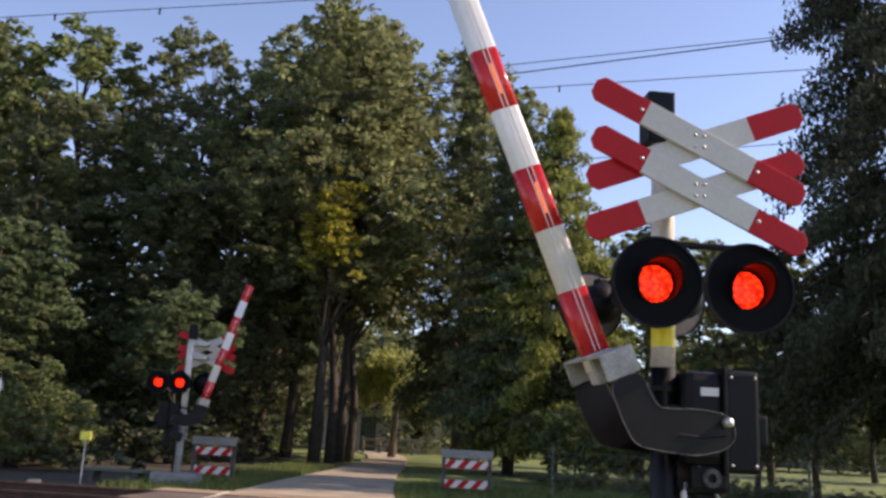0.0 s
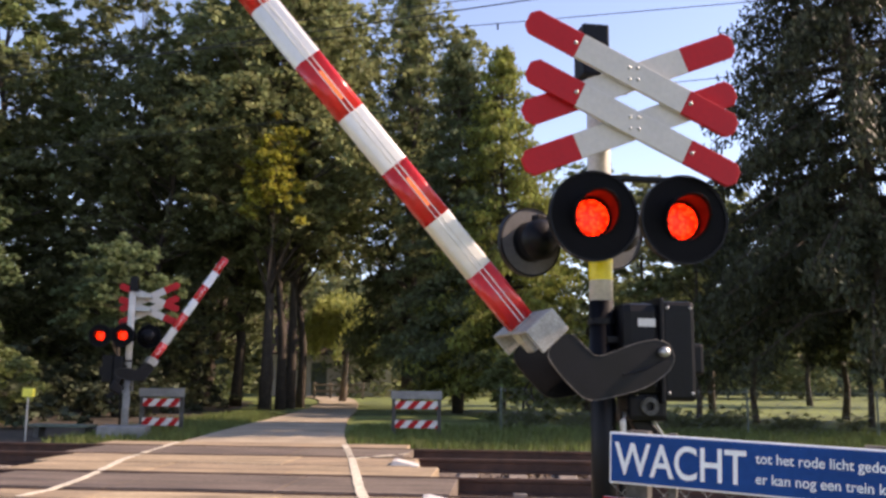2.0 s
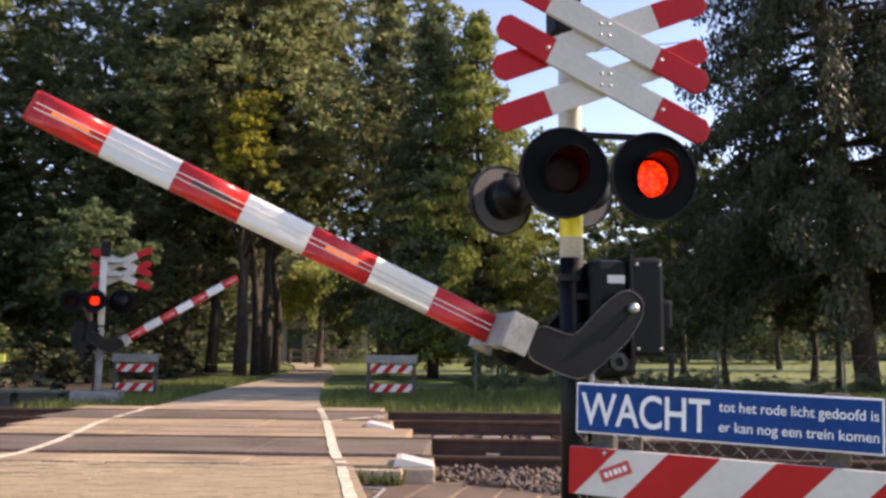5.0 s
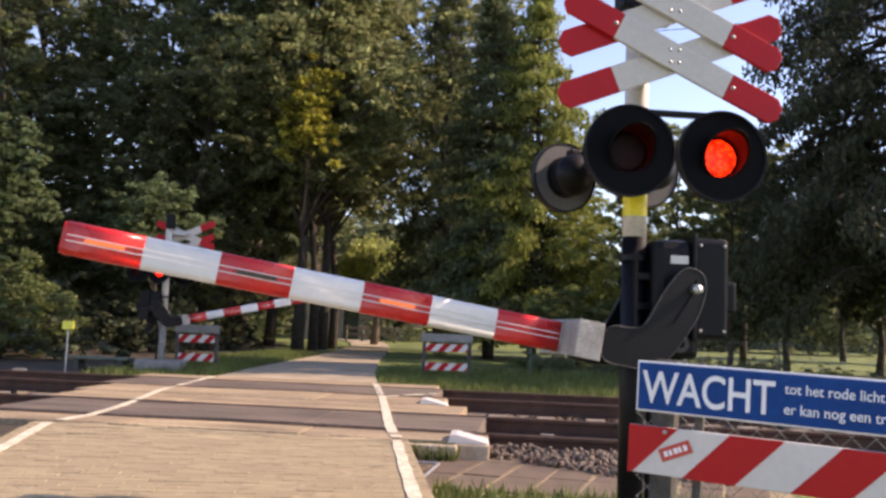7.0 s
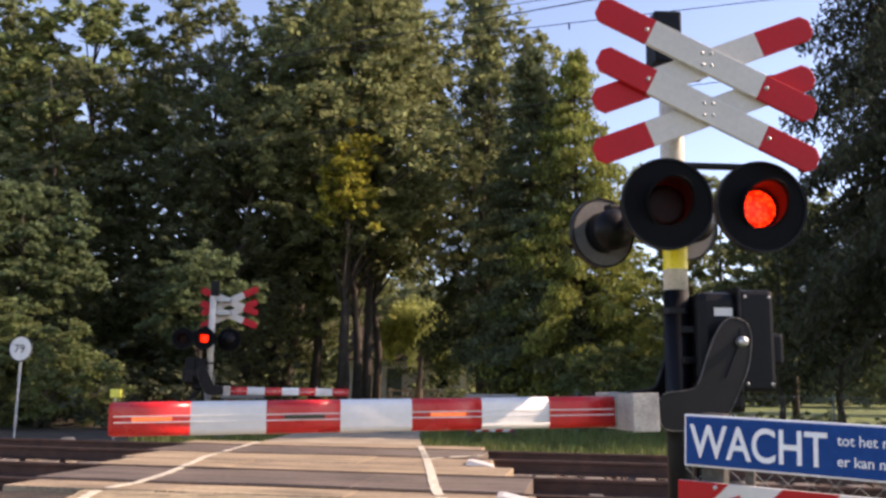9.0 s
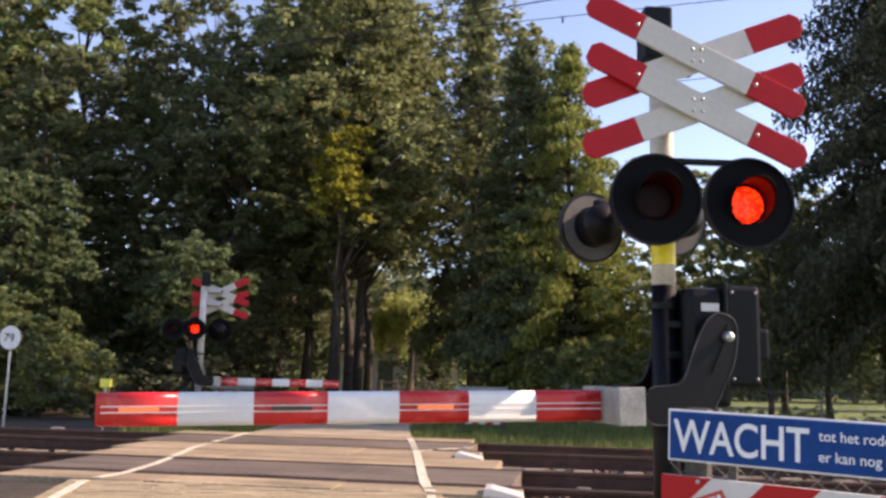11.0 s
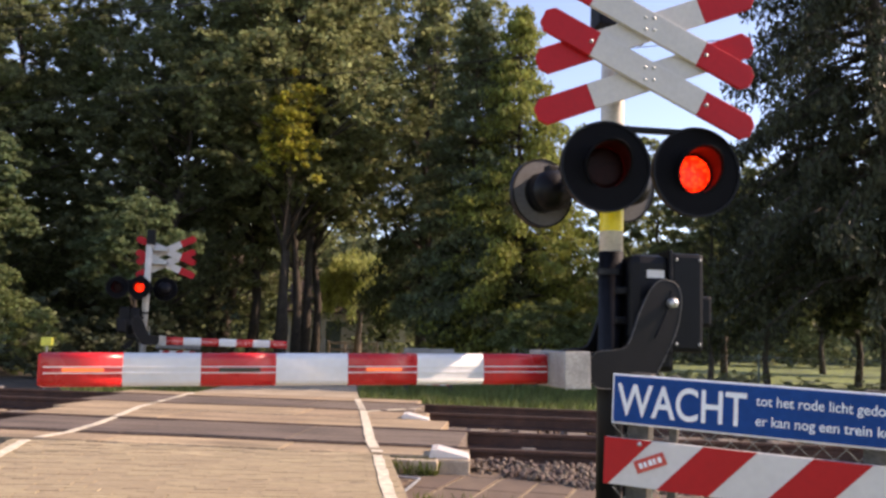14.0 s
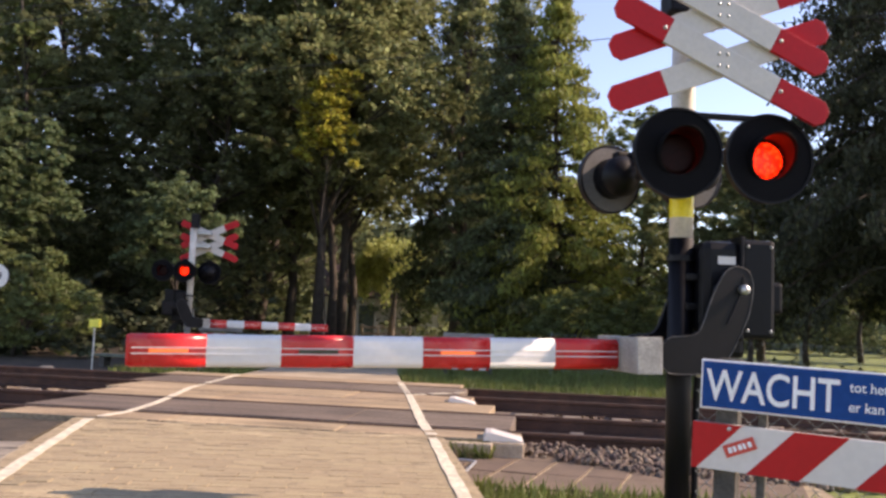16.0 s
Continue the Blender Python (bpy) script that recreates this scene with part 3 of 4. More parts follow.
def signal(name, base, turn, cross_dx, front, rear, pivot, boom_turn, label, lift=0.0, box_turn=1, split=1.40, more=0.0, far=False):
    s = thing(name, pose(*base, 0, 0, turn), label, "level crossing signal", "level crossing signals")
    g = base[2]
    if far:
        part("base_block", b_box(-0.42, 0.42, -0.3, 0.3, -0.25, 0.30, 0.03), GREY_BLOCK, s, "grey concrete base block")
        for dx in (-0.16, 0.16):
            part("stay", b_tube([(dx + 0.05, 0.1, 1.22), (dx * 0.5 - 0.03, 0.06, 0.92)], 0.012, 8), STEEL, s, "thin bright stay")
    else:
        part("base_block", b_box(-0.22, 0.22, -0.2, 0.2, -0.25, 0.06, 0.02), GREY_BLOCK, s, "grey concrete base block")
        part("yellow_band", b_tube([(0, 0, 1.505 - g), (0, 0, 1.622 - g)], 0.0615, 24, cap=False), YELLOW, s, "yellow band round the pole", True)
    part("pole_foot", b_tube([(0, 0, 0), (0, 0, split - g)], 0.063, 24), GREY_BLOCK if far else BLACK, s, "grey lower part of the pole" if far else "black lower part of the pole", True)
    part("pole", b_tube([(0, 0, split - g), (0, 0, 2.80 - g)], 0.060, 24), POLE_WHITE, s, "off-white upper part of the pole", True)
    part("pole_clamp", b_tube([(0, 0, 1.28 - g), (0, 0, 1.31 - g)], 0.072, 24), BLACK, s)
    part("bell_box", b_box(-0.10, 0.045, -0.075, 0.10, 2.58 - g, 2.86 - g, 0.012), BLACK, s, "black bell box at the pole's top")
    # crosses
    for z in (2.510, 2.256):
        for a, y, fr in ((25.6, -0.292, True), (-21.6, -0.262, False)):
            cross_board(s, pose(cross_dx, y, z - g - (0 if fr else 0.012), 0, a, 0), fr)
        for dx in (-0.02, 0.024):
            for dz in (-0.03, 0.03):
                o = part("bolt", b_disc(0.009, -0.306, -0.30, 10, 0.004), STEEL, s)
                o.matrix_local = pose(cross_dx + dx, 0, z - g + dz)
        part("cross_bracket", b_box(-0.05 + min(0, cross_dx), 0.05 + max(0, cross_dx), -0.25, -0.055, z - g - 0.03, z - g + 0.03, 0.006), STEEL, s)
    # lamps
    for (x, z, first) in front:
        lamp(s, x, -0.215, z - g, 0, 0.222, first)
    xs = [x for x, z, f in front]
    part("lamp_bar", b_box(min(xs) - 0.02, max(xs) + 0.06, -0.215, -0.17, 1.985 - g, 2.012 - g, 0.006), BLACK, s, "thin bar over the lamps")
    part("lamp_bracket", b_box(-0.05, 0.05, -0.10, -0.05, 1.77 - g, 1.84 - g, 0.01), BLACK, s)
    for (x, z, first, t2, r) in rear:
        lamp(s, x, 0.30, z - g, t2, r, first)
        part("lamp_bracket", b_tube([(0, 0.03, z - g + 0.1), (x * 0.6, 0.2, z - g + 0.13), (x, 0.27, z - g + 0.08)], 0.022, 10), BLACK, s)
    # drive housing
    hx = pivot[0]
    cx = (hx + 0.045) if box_turn > 0 else hx - 0.045
    def bx(a, b):
        return (a, b) if box_turn > 0 else (-b, -a)
    a, b = bx(0.06, 0.265)
    part("drive_housing", b_box(a, b, -0.14, 0.14, 0.93 - g, 1.385 - g, 0.045), BLACK, s, "black cast drive housing")
    a, b = bx(0.26, 0.435)
    part("drive_cover", b_box(a, b, -0.15, 0.15, 0.90 - g, 1.395 - g, 0.022), BLACK, s, "black box-shaped cover")
    a, b = bx(0.25, 0.272)
    part("housing_rib", b_box(a, b, -0.155, 0.155, 0.89 - g, 1.41 - g, 0.008), BLACK, s)
    a, b = bx(0.14, 0.23)
    part("type_plate", b_box(a, b, -0.1435, -0.139, 1.265 - g, 1.305 - g), WHITE, s, "small pale type plate")
    a, b = bx(0.437, 0.505)
    part("side_lug", b_box(a, b, -0.09, 0.05, 1.03 - g, 1.19 - g, 0.018), BLACK, s, "black lug on the cover's side")
    a, b = bx(0.10, 0.30)
    part("gear_case", b_box(a, b, -0.11, 0.11, 0.80 - g, 0.94 - g, 0.03), BLACK, s, "black gear case under the housing")
    gear = part("gear_boss", b_ring(0.022, 0.045, -0.128, -0.108, 28), WORN_EDGE, s, "worn round boss")
    gear.matrix_local = pose(0.20 * box_turn, 0, 0.875 - g)
    part("lower_lever", b_poly([(0.13 * box_turn, 0.80 - g), (0.24 * box_turn, 0.80 - g), (0.36 * box_turn, 0.66 - g), (0.33 * box_turn, 0.60 - g), (0.22 * box_turn, 0.66 - g)], -0.03, 0.02, 0.006), BLACK, s, "black slanting lever")
    part("earth_cable", b_tube([(0.10 * box_turn, -0.05, 0.84 - g), (0.075 * box_turn, -0.075, 0.80 - g), (0.08 * box_turn, -0.07, 0.70 - g)], 0.016, 10), WHITE, s, "short white cable sleeve", True)
    for k in range(4):
        part("cover_bolt", b_disc(0.008, -0.156, -0.150, 8, 0.003), STEEL, s).matrix_local = pose((0.29 if k % 2 else 0.41) * box_turn, 0, (0.94 if k < 2 else 1.36) - g)
    for z in (1.05, 1.2):
        part("housing_bracket", b_box(*bx(0.0, 0.09), -0.08, 0.08, z - g - 0.02, z - g + 0.02, 0.008), BLACK, s)
    part("cable_pipe", b_tube([(0.12 * box_turn, 0.02, 0.93 - g), (0.10 * box_turn, 0.02, 0.6 - g), (0.085 * box_turn, 0.0, 0.05)], 0.018, 10), BLACK, s)
    part("stay_rod", b_tube([(0.14 * box_turn, -0.1, 0.93 - g), (0.30 * box_turn, -0.05, 0.72 - g)], 0.007, 8), STEEL, s, "thin bright rod")
    # the boom, which turns on its pivot
    boom = part("boom", boom_shell(0.40, 0.483 + 7 * 0.329), BOOM_WHITE, s, "round-edged white boom with red bands", True)
    BL, S7, D = 0.329, 0.483, 0.328
    for k in (0, 2, 4, 6):
        part("red_band", boom_shell(S7 + (6 - k) * BL, S7 + (7 - k) * BL, 0.0008), BOOM_RED, boom, "red reflective band", True)
    part("end_cap", boom_shell(S7 + 7 * BL + 0.0005, S7 + 7 * BL + 0.012, -0.004), BOOM_RED, boom)
    for side in (-1, 1):
        for dz in (-0.013, 0.013):
            part("trim_line", b_box(0.49, S7 + 7 * BL - 0.01, min(side * 0.042, side * 0.0465), max(side * 0.042, side * 0.0465), -D + dz - 0.0022, -D + dz + 0.0022), BOOM_WHITE, boom, "thin pale ridge along the boom")
        for k, mode in () if far else ((0, 0), (2, 1), (4, 2)):
            xa = S7 + (6 - k) * BL + 0.075
            ob = part("led_strip", b_box(xa, xa + 0.17, min(side * 0.043, side * 0.0475), max(side * 0.043, side * 0.0475), -D - 0.008, -D + 0.008, 0.002), LED_ON, boom, "amber light strip in the red band")
            if mode:
                # added cover that blanks the ever-lit strip between flashes
                sh = part("strip_shutter", b_box(-0.09, 0.09, -0.0008, 0.0008, -0.0095, 0.0095), LED_OFF, boom, "dark cover added over the lit strip between flashes")
                place = pose(xa + 0.085, side * 0.0505, -D)
                sh.matrix_local = place
                MOVES.append((sh, blink_rows(place, mode == 2, pose(0, -side * 0.012, 0))))
    outline = rounded([(0.345, -D + 0.088), (0.345, -D - 0.085), (0.16, -D - 0.088), (0.03, -D - 0.07), (-0.05, -D + 0.06), (-0.125, -0.12), (-0.150, 0.02), (-0.125, 0.095), (-0.05, 0.118), (0.01, 0.085), (0.075, -0.03), (0.135, -0.19), (0.17, -D + 0.10)], 2)
    for yy in (-0.235, 0.217):
        part("arm", b_poly(outline, yy, yy + 0.018, 0.003), BLACK, boom, "black bent arm plate")
        y2 = yy + (0.018 if yy > 0 else 0.0)
        part("arm_flange", b_tube([(u, y2, v) for u, v in outline + outline[:1]], 0.003, 6), WORN_EDGE, boom, "worn pale edge of the arm")
        part("arm_rib", b_tube([(-0.09, y2, 0.06), (-0.06, y2, -0.05), (0.0, y2, -0.17)], 0.006, 6), BLACK, boom)
    part("axle", b_tube([(0, -0.225, 0), (0, 0.215, 0)], 0.03, 16), BLACK, boom, "black axle", True)
    for yy in (-0.242, 0.226):
        part("boom_head_side", b_box(0.345, 0.475, yy, yy + 0.016, -D - 0.088, -D + 0.090, 0.005), HEAD_GREY, boom, "pale grey side of the head piece")
    part("boom_head_plate", b_box(0.462, 0.475, -0.226, 0.226, -D - 0.085, -D + 0.088, 0.004), HEAD_GREY, boom, "pale grey plate that holds the boom")
    part("boom_head_top", b_box(0.36, 0.462, -0.226, 0.226, -D + 0.074, -D + 0.086, 0.003), HEAD_GREY, boom)
    part("boom_socket", b_box(0.33, 0.464, -0.05, 0.05, -D - 0.06, -D + 0.06, 0.012), HEAD_GREY, boom, "pale grey socket of the boom")
    for yy in (-0.14, 0.13):
        part("head_rib", b_poly([(0.462, -D - 0.08), (0.462, -D + 0.07), (0.37, -D + 0.07)], yy, yy + 0.01), HEAD_GREY, boom)
    part("boom_collar", boom_shell(0.476, 0.482, 0.004), STEEL, boom, "steel collar round the boom")
    part("counterweight", b_box(-0.40, -0.24, -0.24, -0.12, -0.19, 0.03, 0.02), BLACK, boom, "black counterweight")
    part("counterweight_arm", b_box(-0.30, 0.02, -0.205, -0.185, -0.07, 0.04, 0.01), BLACK, boom)
    bolt = part("pivot_bolt", b_disc(0.024, -0.014, 0.03, 20, 0.012), STEEL, s, "bright pivot bolt", True)
    turn_in = Matrix.Translation((pivot[0], pivot[1], pivot[2] - g)) @ pose(0, 0, 0, 0, 0, boom_turn)
    bolt.matrix_local = turn_in @ pose(0.085, -0.255, 0)
    place = pose(pivot[0], pivot[1], pivot[2] - g)
    MOVES.append((boom, [(t, place @ pose(0, 0, 0, 0, -(a + more + lift * math.sin(2 * radians(max(a, 0)))), 180 + boom_turn)) for t, a in BOOM_ANGLES]))
    return s


def rounded(points, times):
    """An outline with its corners cut again and again."""
    for _ in range(times):
        out = []
        for (ax, az), (bx, bz) in zip(points, points[1:] + points[:1]):
            out += [(ax * 0.8 + bx * 0.2, az * 0.8 + bz * 0.2), (ax * 0.2 + bx * 0.8, az * 0.2 + bz * 0.8)]
        points = out
    return points


def boom_shell(x0, x1, grow=0.0):
    """A length of boom: a tall rounded box section."""
    h, w, r = 0.0735 + grow, 0.042 + grow, 0.03
    ring = []
    for cx, cz, q0 in ((w - r, h - r, 0), (-w + r, h - r, 90), (-w + r, -h + r, 180), (w - r, -h + r, 270)):
        for k in range(6):
            q = radians(q0 + 18 * k)
            ring.append((cx + r * math.cos(q), cz + r * math.sin(q)))
    bm = bmesh.new()
    a = [bm.verts.new((x0, u, v - 0.328)) for u, v in ring]
    b = [bm.verts.new((x1, u, v - 0.328)) for u, v in ring]
    n = len(ring)
    for k in range(n):
        bm.faces.new((a[k], a[(k + 1) % n], b[(k + 1) % n], b[k]))
    bm.faces.new(a)
    bm.faces.new(b)
    bmesh.ops.recalc_face_normals(bm, faces=bm.faces)
    return bm


signal("crossing_signal", (1.12, 4.99, -0.17), 12.4, 0.084, [(-0.103, 1.798, True), (0.362, 1.795, False)], [(-0.302, 1.74, False, 197, 0.185), (0.143, 1.80, True, 190, 0.2)], (0.122, 0.014, 1.138), 7.6, "level crossing signal with double red and white crosses beside road")
signal("crossing_signal", (-6.38, 16.30, -0.17), 192.4, -0.26, [(-0.30, 1.76, False), (0.16, 1.76, True)], [(0.46, 1.74, True, 180, 0.2), (0.07, 1.75, False, 180, 0.2)], (0.066, 0.16, 1.116), 17.6, "farther level crossing signal seen from behind beside the lane", 8.0, 1, 0.95, 1.2, True)


# ---- warning boards ----
def slanted(parent, x0, x1, z0, z1, w, y0, y1, lean, first, name="stripe"):
    """Slanted red and white stripes on a plank, each a thin plate clipped to it."""
    k = -1
    while x0 + first - w + 2 * w * k - lean < x1:
        b = x0 + first + 2 * w * k
        poly = clip_x([(b - w - lean, z0), (b - lean, z0), (b, z1), (b - w, z1)], x0, x1)
        if len(poly) > 2:
            part(name, b_poly(poly, y0, y1), RED, parent)
        k += 1


def clip_x(poly, x0, x1):
    for lim, keep in ((x0, 1), (x1, -1)):
        out = []
        for (ax, az), (bx, bz) in zip(poly, poly[1:] + poly[:1]):
            ia, ib = (ax - lim) * keep >= 0, (bx - lim) * keep >= 0
            if ia:
                out.append((ax, az))
            if ia != ib:
                t = (lim - ax) / (bx - ax)
                out.append((lim, az + t * (bz - az)))
        poly = out
        if not poly:
            return []
    return poly


def near_sign():
    m = pose(0.990, 3.49, 0.826, 0, 1.75, -21.5)
    t = thing("warning_board", m, "blue warning board over a red and white striped plank", "warning sign")
    L, H = 0.925, 0.165
    plate = part("sign_plate", b_box(0, L, -0.006, 0.010, -H, 0, 0.003), LETTER, t, "blue sign plate with white border")
    field = part("sign_field", b_box(0.006, L - 0.006, -0.0085, -0.0055, -H + 0.006, -0.006), BLUE, plate, "blue field of the sign")
    R90 = pose(0, 0, 0, 90)
    lettering("WACHT", 0.148, plate, pose(0.018, -0.0095, -0.134) @ R90, LETTER, "large white letters", 0.415, 0.0017)
    lettering("tot het rode licht gedoofd is", 0.044, plate, pose(0.460, -0.0095, -0.066) @ R90, LETTER, "small white letters", 0.450, 0.0004)
    lettering("er kan nog een trein komen", 0.044, plate, pose(0.460, -0.0095, -0.128) @ R90, LETTER, "small white letters", 0.450, 0.0004)
    z1, z0 = -0.212, -0.366
    plank = part("striped_plank", b_box(-0.02, L + 0.005, -0.004, 0.016, z0, z1, 0.003), WHITE, t, "white plank with red slanting stripes")
    slanted(plank, -0.02, L + 0.005, z0, z1, 0.163, -0.0065, -0.003, 0.145, 0.16)
    st = part("sticker", b_box(-0.052, 0.052, -0.0085, -0.0063, -0.021, 0.021), STICKER, plank, "small red sticker")
    st.matrix_local = pose(0.135, 0, -0.282, 0, -24, 0)
    for k, wd in enumerate((0.012, 0.010, 0.013, 0.009, 0.012)):
        part("sticker_bar", b_box(-0.038 + k * 0.0165, -0.038 + k * 0.0165 + wd, -0.0097, -0.0083, -0.009, 0.009), LETTER, st)
    for x in (0.085, 0.20, 0.80):
        w = 0.036 if x != 0.20 else 0.014
        part("post", b_box(x - w, x + w, 0.018, 0.018 + 2 * w, -1.02, 0.006, 0.004), POST_GREY, t, "dark grey post")
    part("bolt", b_disc(0.007, -0.018, -0.0095, 10, 0.004), STEEL, plank).matrix_local = pose(0.10, 0, -0.225)


near_sign()


def mesh_fence(name, base, turn, length, height, cell, r, posts, label, group=""):
    t = thing(name, pose(*base, 0, 0, turn), label, "fence", group)
    bm = bmesh.new()
    n = int((length + height) / cell)
    for k in range(n):
        for s in (1, -1):
            x0 = k * cell - (height if s > 0 else 0)
            a, b = Vector((x0, 0.001 * s, 0)), Vector((x0 + s * height, 0.001 * s, height))
            if s < 0:
                a, b = Vector((k * cell, -0.001, 0)), Vector((k * cell - height, -0.001, height))
            pts = []
            for q in (a, b):
                pts.append(q)
            lo, hi = 0.0, 1.0
            dx = b.x - a.x
            for lim, sgn in ((0, 1), (length, -1)):
                ta = (lim - a.x) / dx
                if (dx > 0) == (sgn > 0):
                    lo = max(lo, ta)
                else:
                    hi = min(hi, ta)
            if hi - lo > 0.01:
                b_tube([a.lerp(b, lo), a.lerp(b, hi)], r, 4, bm, cap=False)
    part("wire_mesh", bm, MESH_WIRE, t, "diamond wire mesh")
    for z in (0.01, height * 0.5, height):
        part("line_wire", b_tube([(0, 0.004, z), (length, 0.004, z)], r * 1.4, 5), MESH_WIRE, t)
    for x in posts:
        part("post", b_tube([(x, 0.03, -0.2), (x, 0.03, height + 0.06)], 0.022, 10), BOX_GREEN, t)


mesh_fence("mesh_fence", (1.02, 3.80, -0.12), -14, 3.2, 0.82, 0.075, 0.0016, (0.12, 1.3, 2.5), "low wire mesh fence behind the warning board")
mesh_fence("mesh_fence", (0.35, 19.2, -0.12), -3, 22.0, 0.95, 0.22, 0.0022, (0.1, 2.6, 5.1, 7.6, 10.1, 12.6, 15.1, 17.6, 20.1), "wire mesh fence along the park beyond the tracks")


def far_board(x, y, w, label, bars):
    t = thing("striped_barrier", pose(x, y, -0.15, 0, 0, 4), label, "barrier board", "striped barriers beyond the tracks")
    H = 0.95
    for px in (0.04, w - 0.04):
        part("post", b_box(px - 0.04, px + 0.04, -0.03, 0.05, -0.1, H, 0.006), POST_GREY, t, "grey post")
    part("top_board", b_box(-0.02, w + 0.02, -0.045, -0.032, H - 0.17, H - 0.01, 0.003), GREY_BLOCK, t, "back of a pale grey sign plate")
    for k in range(bars):
        z1 = H - 0.21 - 0.37 * k
        p = part("striped_plank", b_box(0.07, w - 0.07, -0.05, -0.03, z1 - 0.15, z1, 0.003), WHITE, t, "white plank with red stripes")
        slanted(p, 0.07, w - 0.07, z1 - 0.15, z1, 0.135, -0.053, -0.048, 0.13, 0.22)


far_board(-1.68, 17.9, 0.97, "red and white striped barrier on grey posts beside the lane", 2)
far_board(-6.62, 17.5, 0.86, "red and white striped barrier beside the signal", 2)

duct = thing("cable_duct", pose(-7.35, 16.2, -0.16, 0, 0, -3), "low green cable duct box beside the signal", "duct box")
part("duct_lid", b_box(-0.75, 0.45, -0.16, 0.16, 0.25, 0.30, 0.01), BOX_GREEN, duct, "green lid")
for dx in (-0.6, 0.3):
    part("duct_leg", b_box(dx - 0.05, dx + 0.05, -0.12, 0.12, -0.05, 0.25), POST_GREY, duct)

marker = thing("marker_post", pose(-7.80, 15.5, -0.2), "small yellow marker box on a thin grey post", "marker post")
part("post", b_tube([(0, 0, -0.05), (0, 0, 0.86)], 0.016, 10), STEEL, marker)
part("marker_box", b_box(-0.10, 0.10, -0.04, 0.04, 0.84, 0.99, 0.01), BOX_YELLOW, marker, "yellow box")

rnd = thing("round_sign", pose(-9.78, 15.5, -0.2), "round white speed plate with a dark number on a post", "sign")
part("post", b_tube([(0, 0.02, -0.05), (0, 0.02, 1.9)], 0.022, 10), STEEL, rnd)
rp = part("plate", b_disc(0.235, -0.012, 0.0, 40), ROUND_WHITE, rnd, "round white plate")
rp.matrix_local = pose(0.0, -0.01, 1.71)
part("plate_rim", b_ring(0.222, 0.238, -0.017, -0.011, 40), BLACK, rp, "dark rim")
lettering("79", 0.22, rp, pose(-0.125, -0.0155, -0.075) @ pose(0, 0, 0, 90), BLACK, "dark number")

tagged(part("stone", b_box(-0.12, 0.12, -0.1, 0.1, 0, 0.12, 0.05), CONCRETE), "pale stone lying beside the track", "stone").matrix_world = pose(-8.55, 15.3, -0.2, 0, 0, 20)

# ---- overhead wires ----
WIRES = [((-7.3, 11.2), (-4.6, 11.0), 6.65, 0.006), ((-0.25, 12.0), (3.25, 11.2), 6.2, 0.006), ((-0.2, 12.3), (3.2, 11.3), 6.2, 0.009), ((-0.2, 12.4), (3.2, 11.85), 6.0, 0.006), ((-3.6, 15.0), (1.15, 13.7), 5.4, 0.006)]


def build_wires():
    for (x0, y0), (x1, y1), z, r in WIRES:
        a, b = Vector((x0, y0, z)), Vector((x1, y1, z))
        d = (b - a).normalized()
        w = thing("overhead_wire", pose(0, 0, 0), "dark overhead wire above the railway", "wire", "overhead wires")
        part("wire", b_tube([a - d * 60, b + d * 60], r, 6), WIRE_BLACK, w)
        for f in (0.22, 0.83) if z > 6.6 else (0.2,) if z == 6.0 else ():
            c = a.lerp(b, f)
            part("wire_clip", b_box(c.x - 0.012, c.x + 0.012, c.y - 0.012, c.y + 0.012, z - 0.09, z + 0.01, 0.004), WIRE_BLACK, w)


build_wires()


# ---- trees ----
def leaf_cloud(centres, radii, per, size, rng, flat=0.75, droop=0.0, long=1.5, sprays=0):
    """Small four-cornered leaves strewn through balls round the centres; with sprays, gathered into flat tufts on each ball."""
    out = []
    for c, r in zip(centres, radii):
        n = max(4, int(per * (r ** 1.6)))
        d = rng.normal(size=(n, 3))
        d /= np.linalg.norm(d, axis=1, keepdims=True)
        rad = r * rng.uniform(0.25, 1.0, (n, 1)) ** 0.55
        p = c + d * rad * np.array([1, 1, flat])
        if sprays:
            k = max(3, int(sprays * r * r))
            e = rng.normal(size=(k, 3))
            e /= np.linalg.norm(e, axis=1, keepdims=True)
            mid = c + e * r * rng.uniform(0.45, 1.0, (k, 1)) * np.array([1, 1, flat])
            wide = rng.uniform(0.20, 0.42, (k, 1)) * (0.6 + 0.4 * r)
            pick = rng.integers(0, k, n)
            p = mid[pick] + d * rng.uniform(0.1, 1, (n, 1)) ** 0.6 * wide[pick] * np.array([1, 1, 0.42])
            p[:, 2] -= 0.35 * ((p[:, :2] - mid[pick][:, :2]) ** 2).sum(1) / wide[pick][:, 0]
        if droop:
            p[:, 2] -= droop * rng.uniform(0, 1, n) ** 1.5 * r
        u = rng.normal(size=(n, 3))
        u[:, 2] = u[:, 2] * 0.5 - (1.6 * (droop > 0))
        u /= np.linalg.norm(u, axis=1, keepdims=True)
        v = np.cross(u, rng.normal(size=(n, 3)))
        if sprays:
            v = np.cross(u, np.array([0, 0, 1.0]) + 0.55 * rng.normal(size=(n, 3)))
        v /= np.linalg.norm(v, axis=1, keepdims=True)
        s = size * rng.uniform(0.6, 1.3, (n, 1))
        quad = np.stack([p - u * s * long * 0.5, p + v * s * 0.42, p + u * s * long * 0.5, p - v * s * 0.42], 1)
        out.append(quad.reshape(-1, 3))
    return np.concatenate(out)


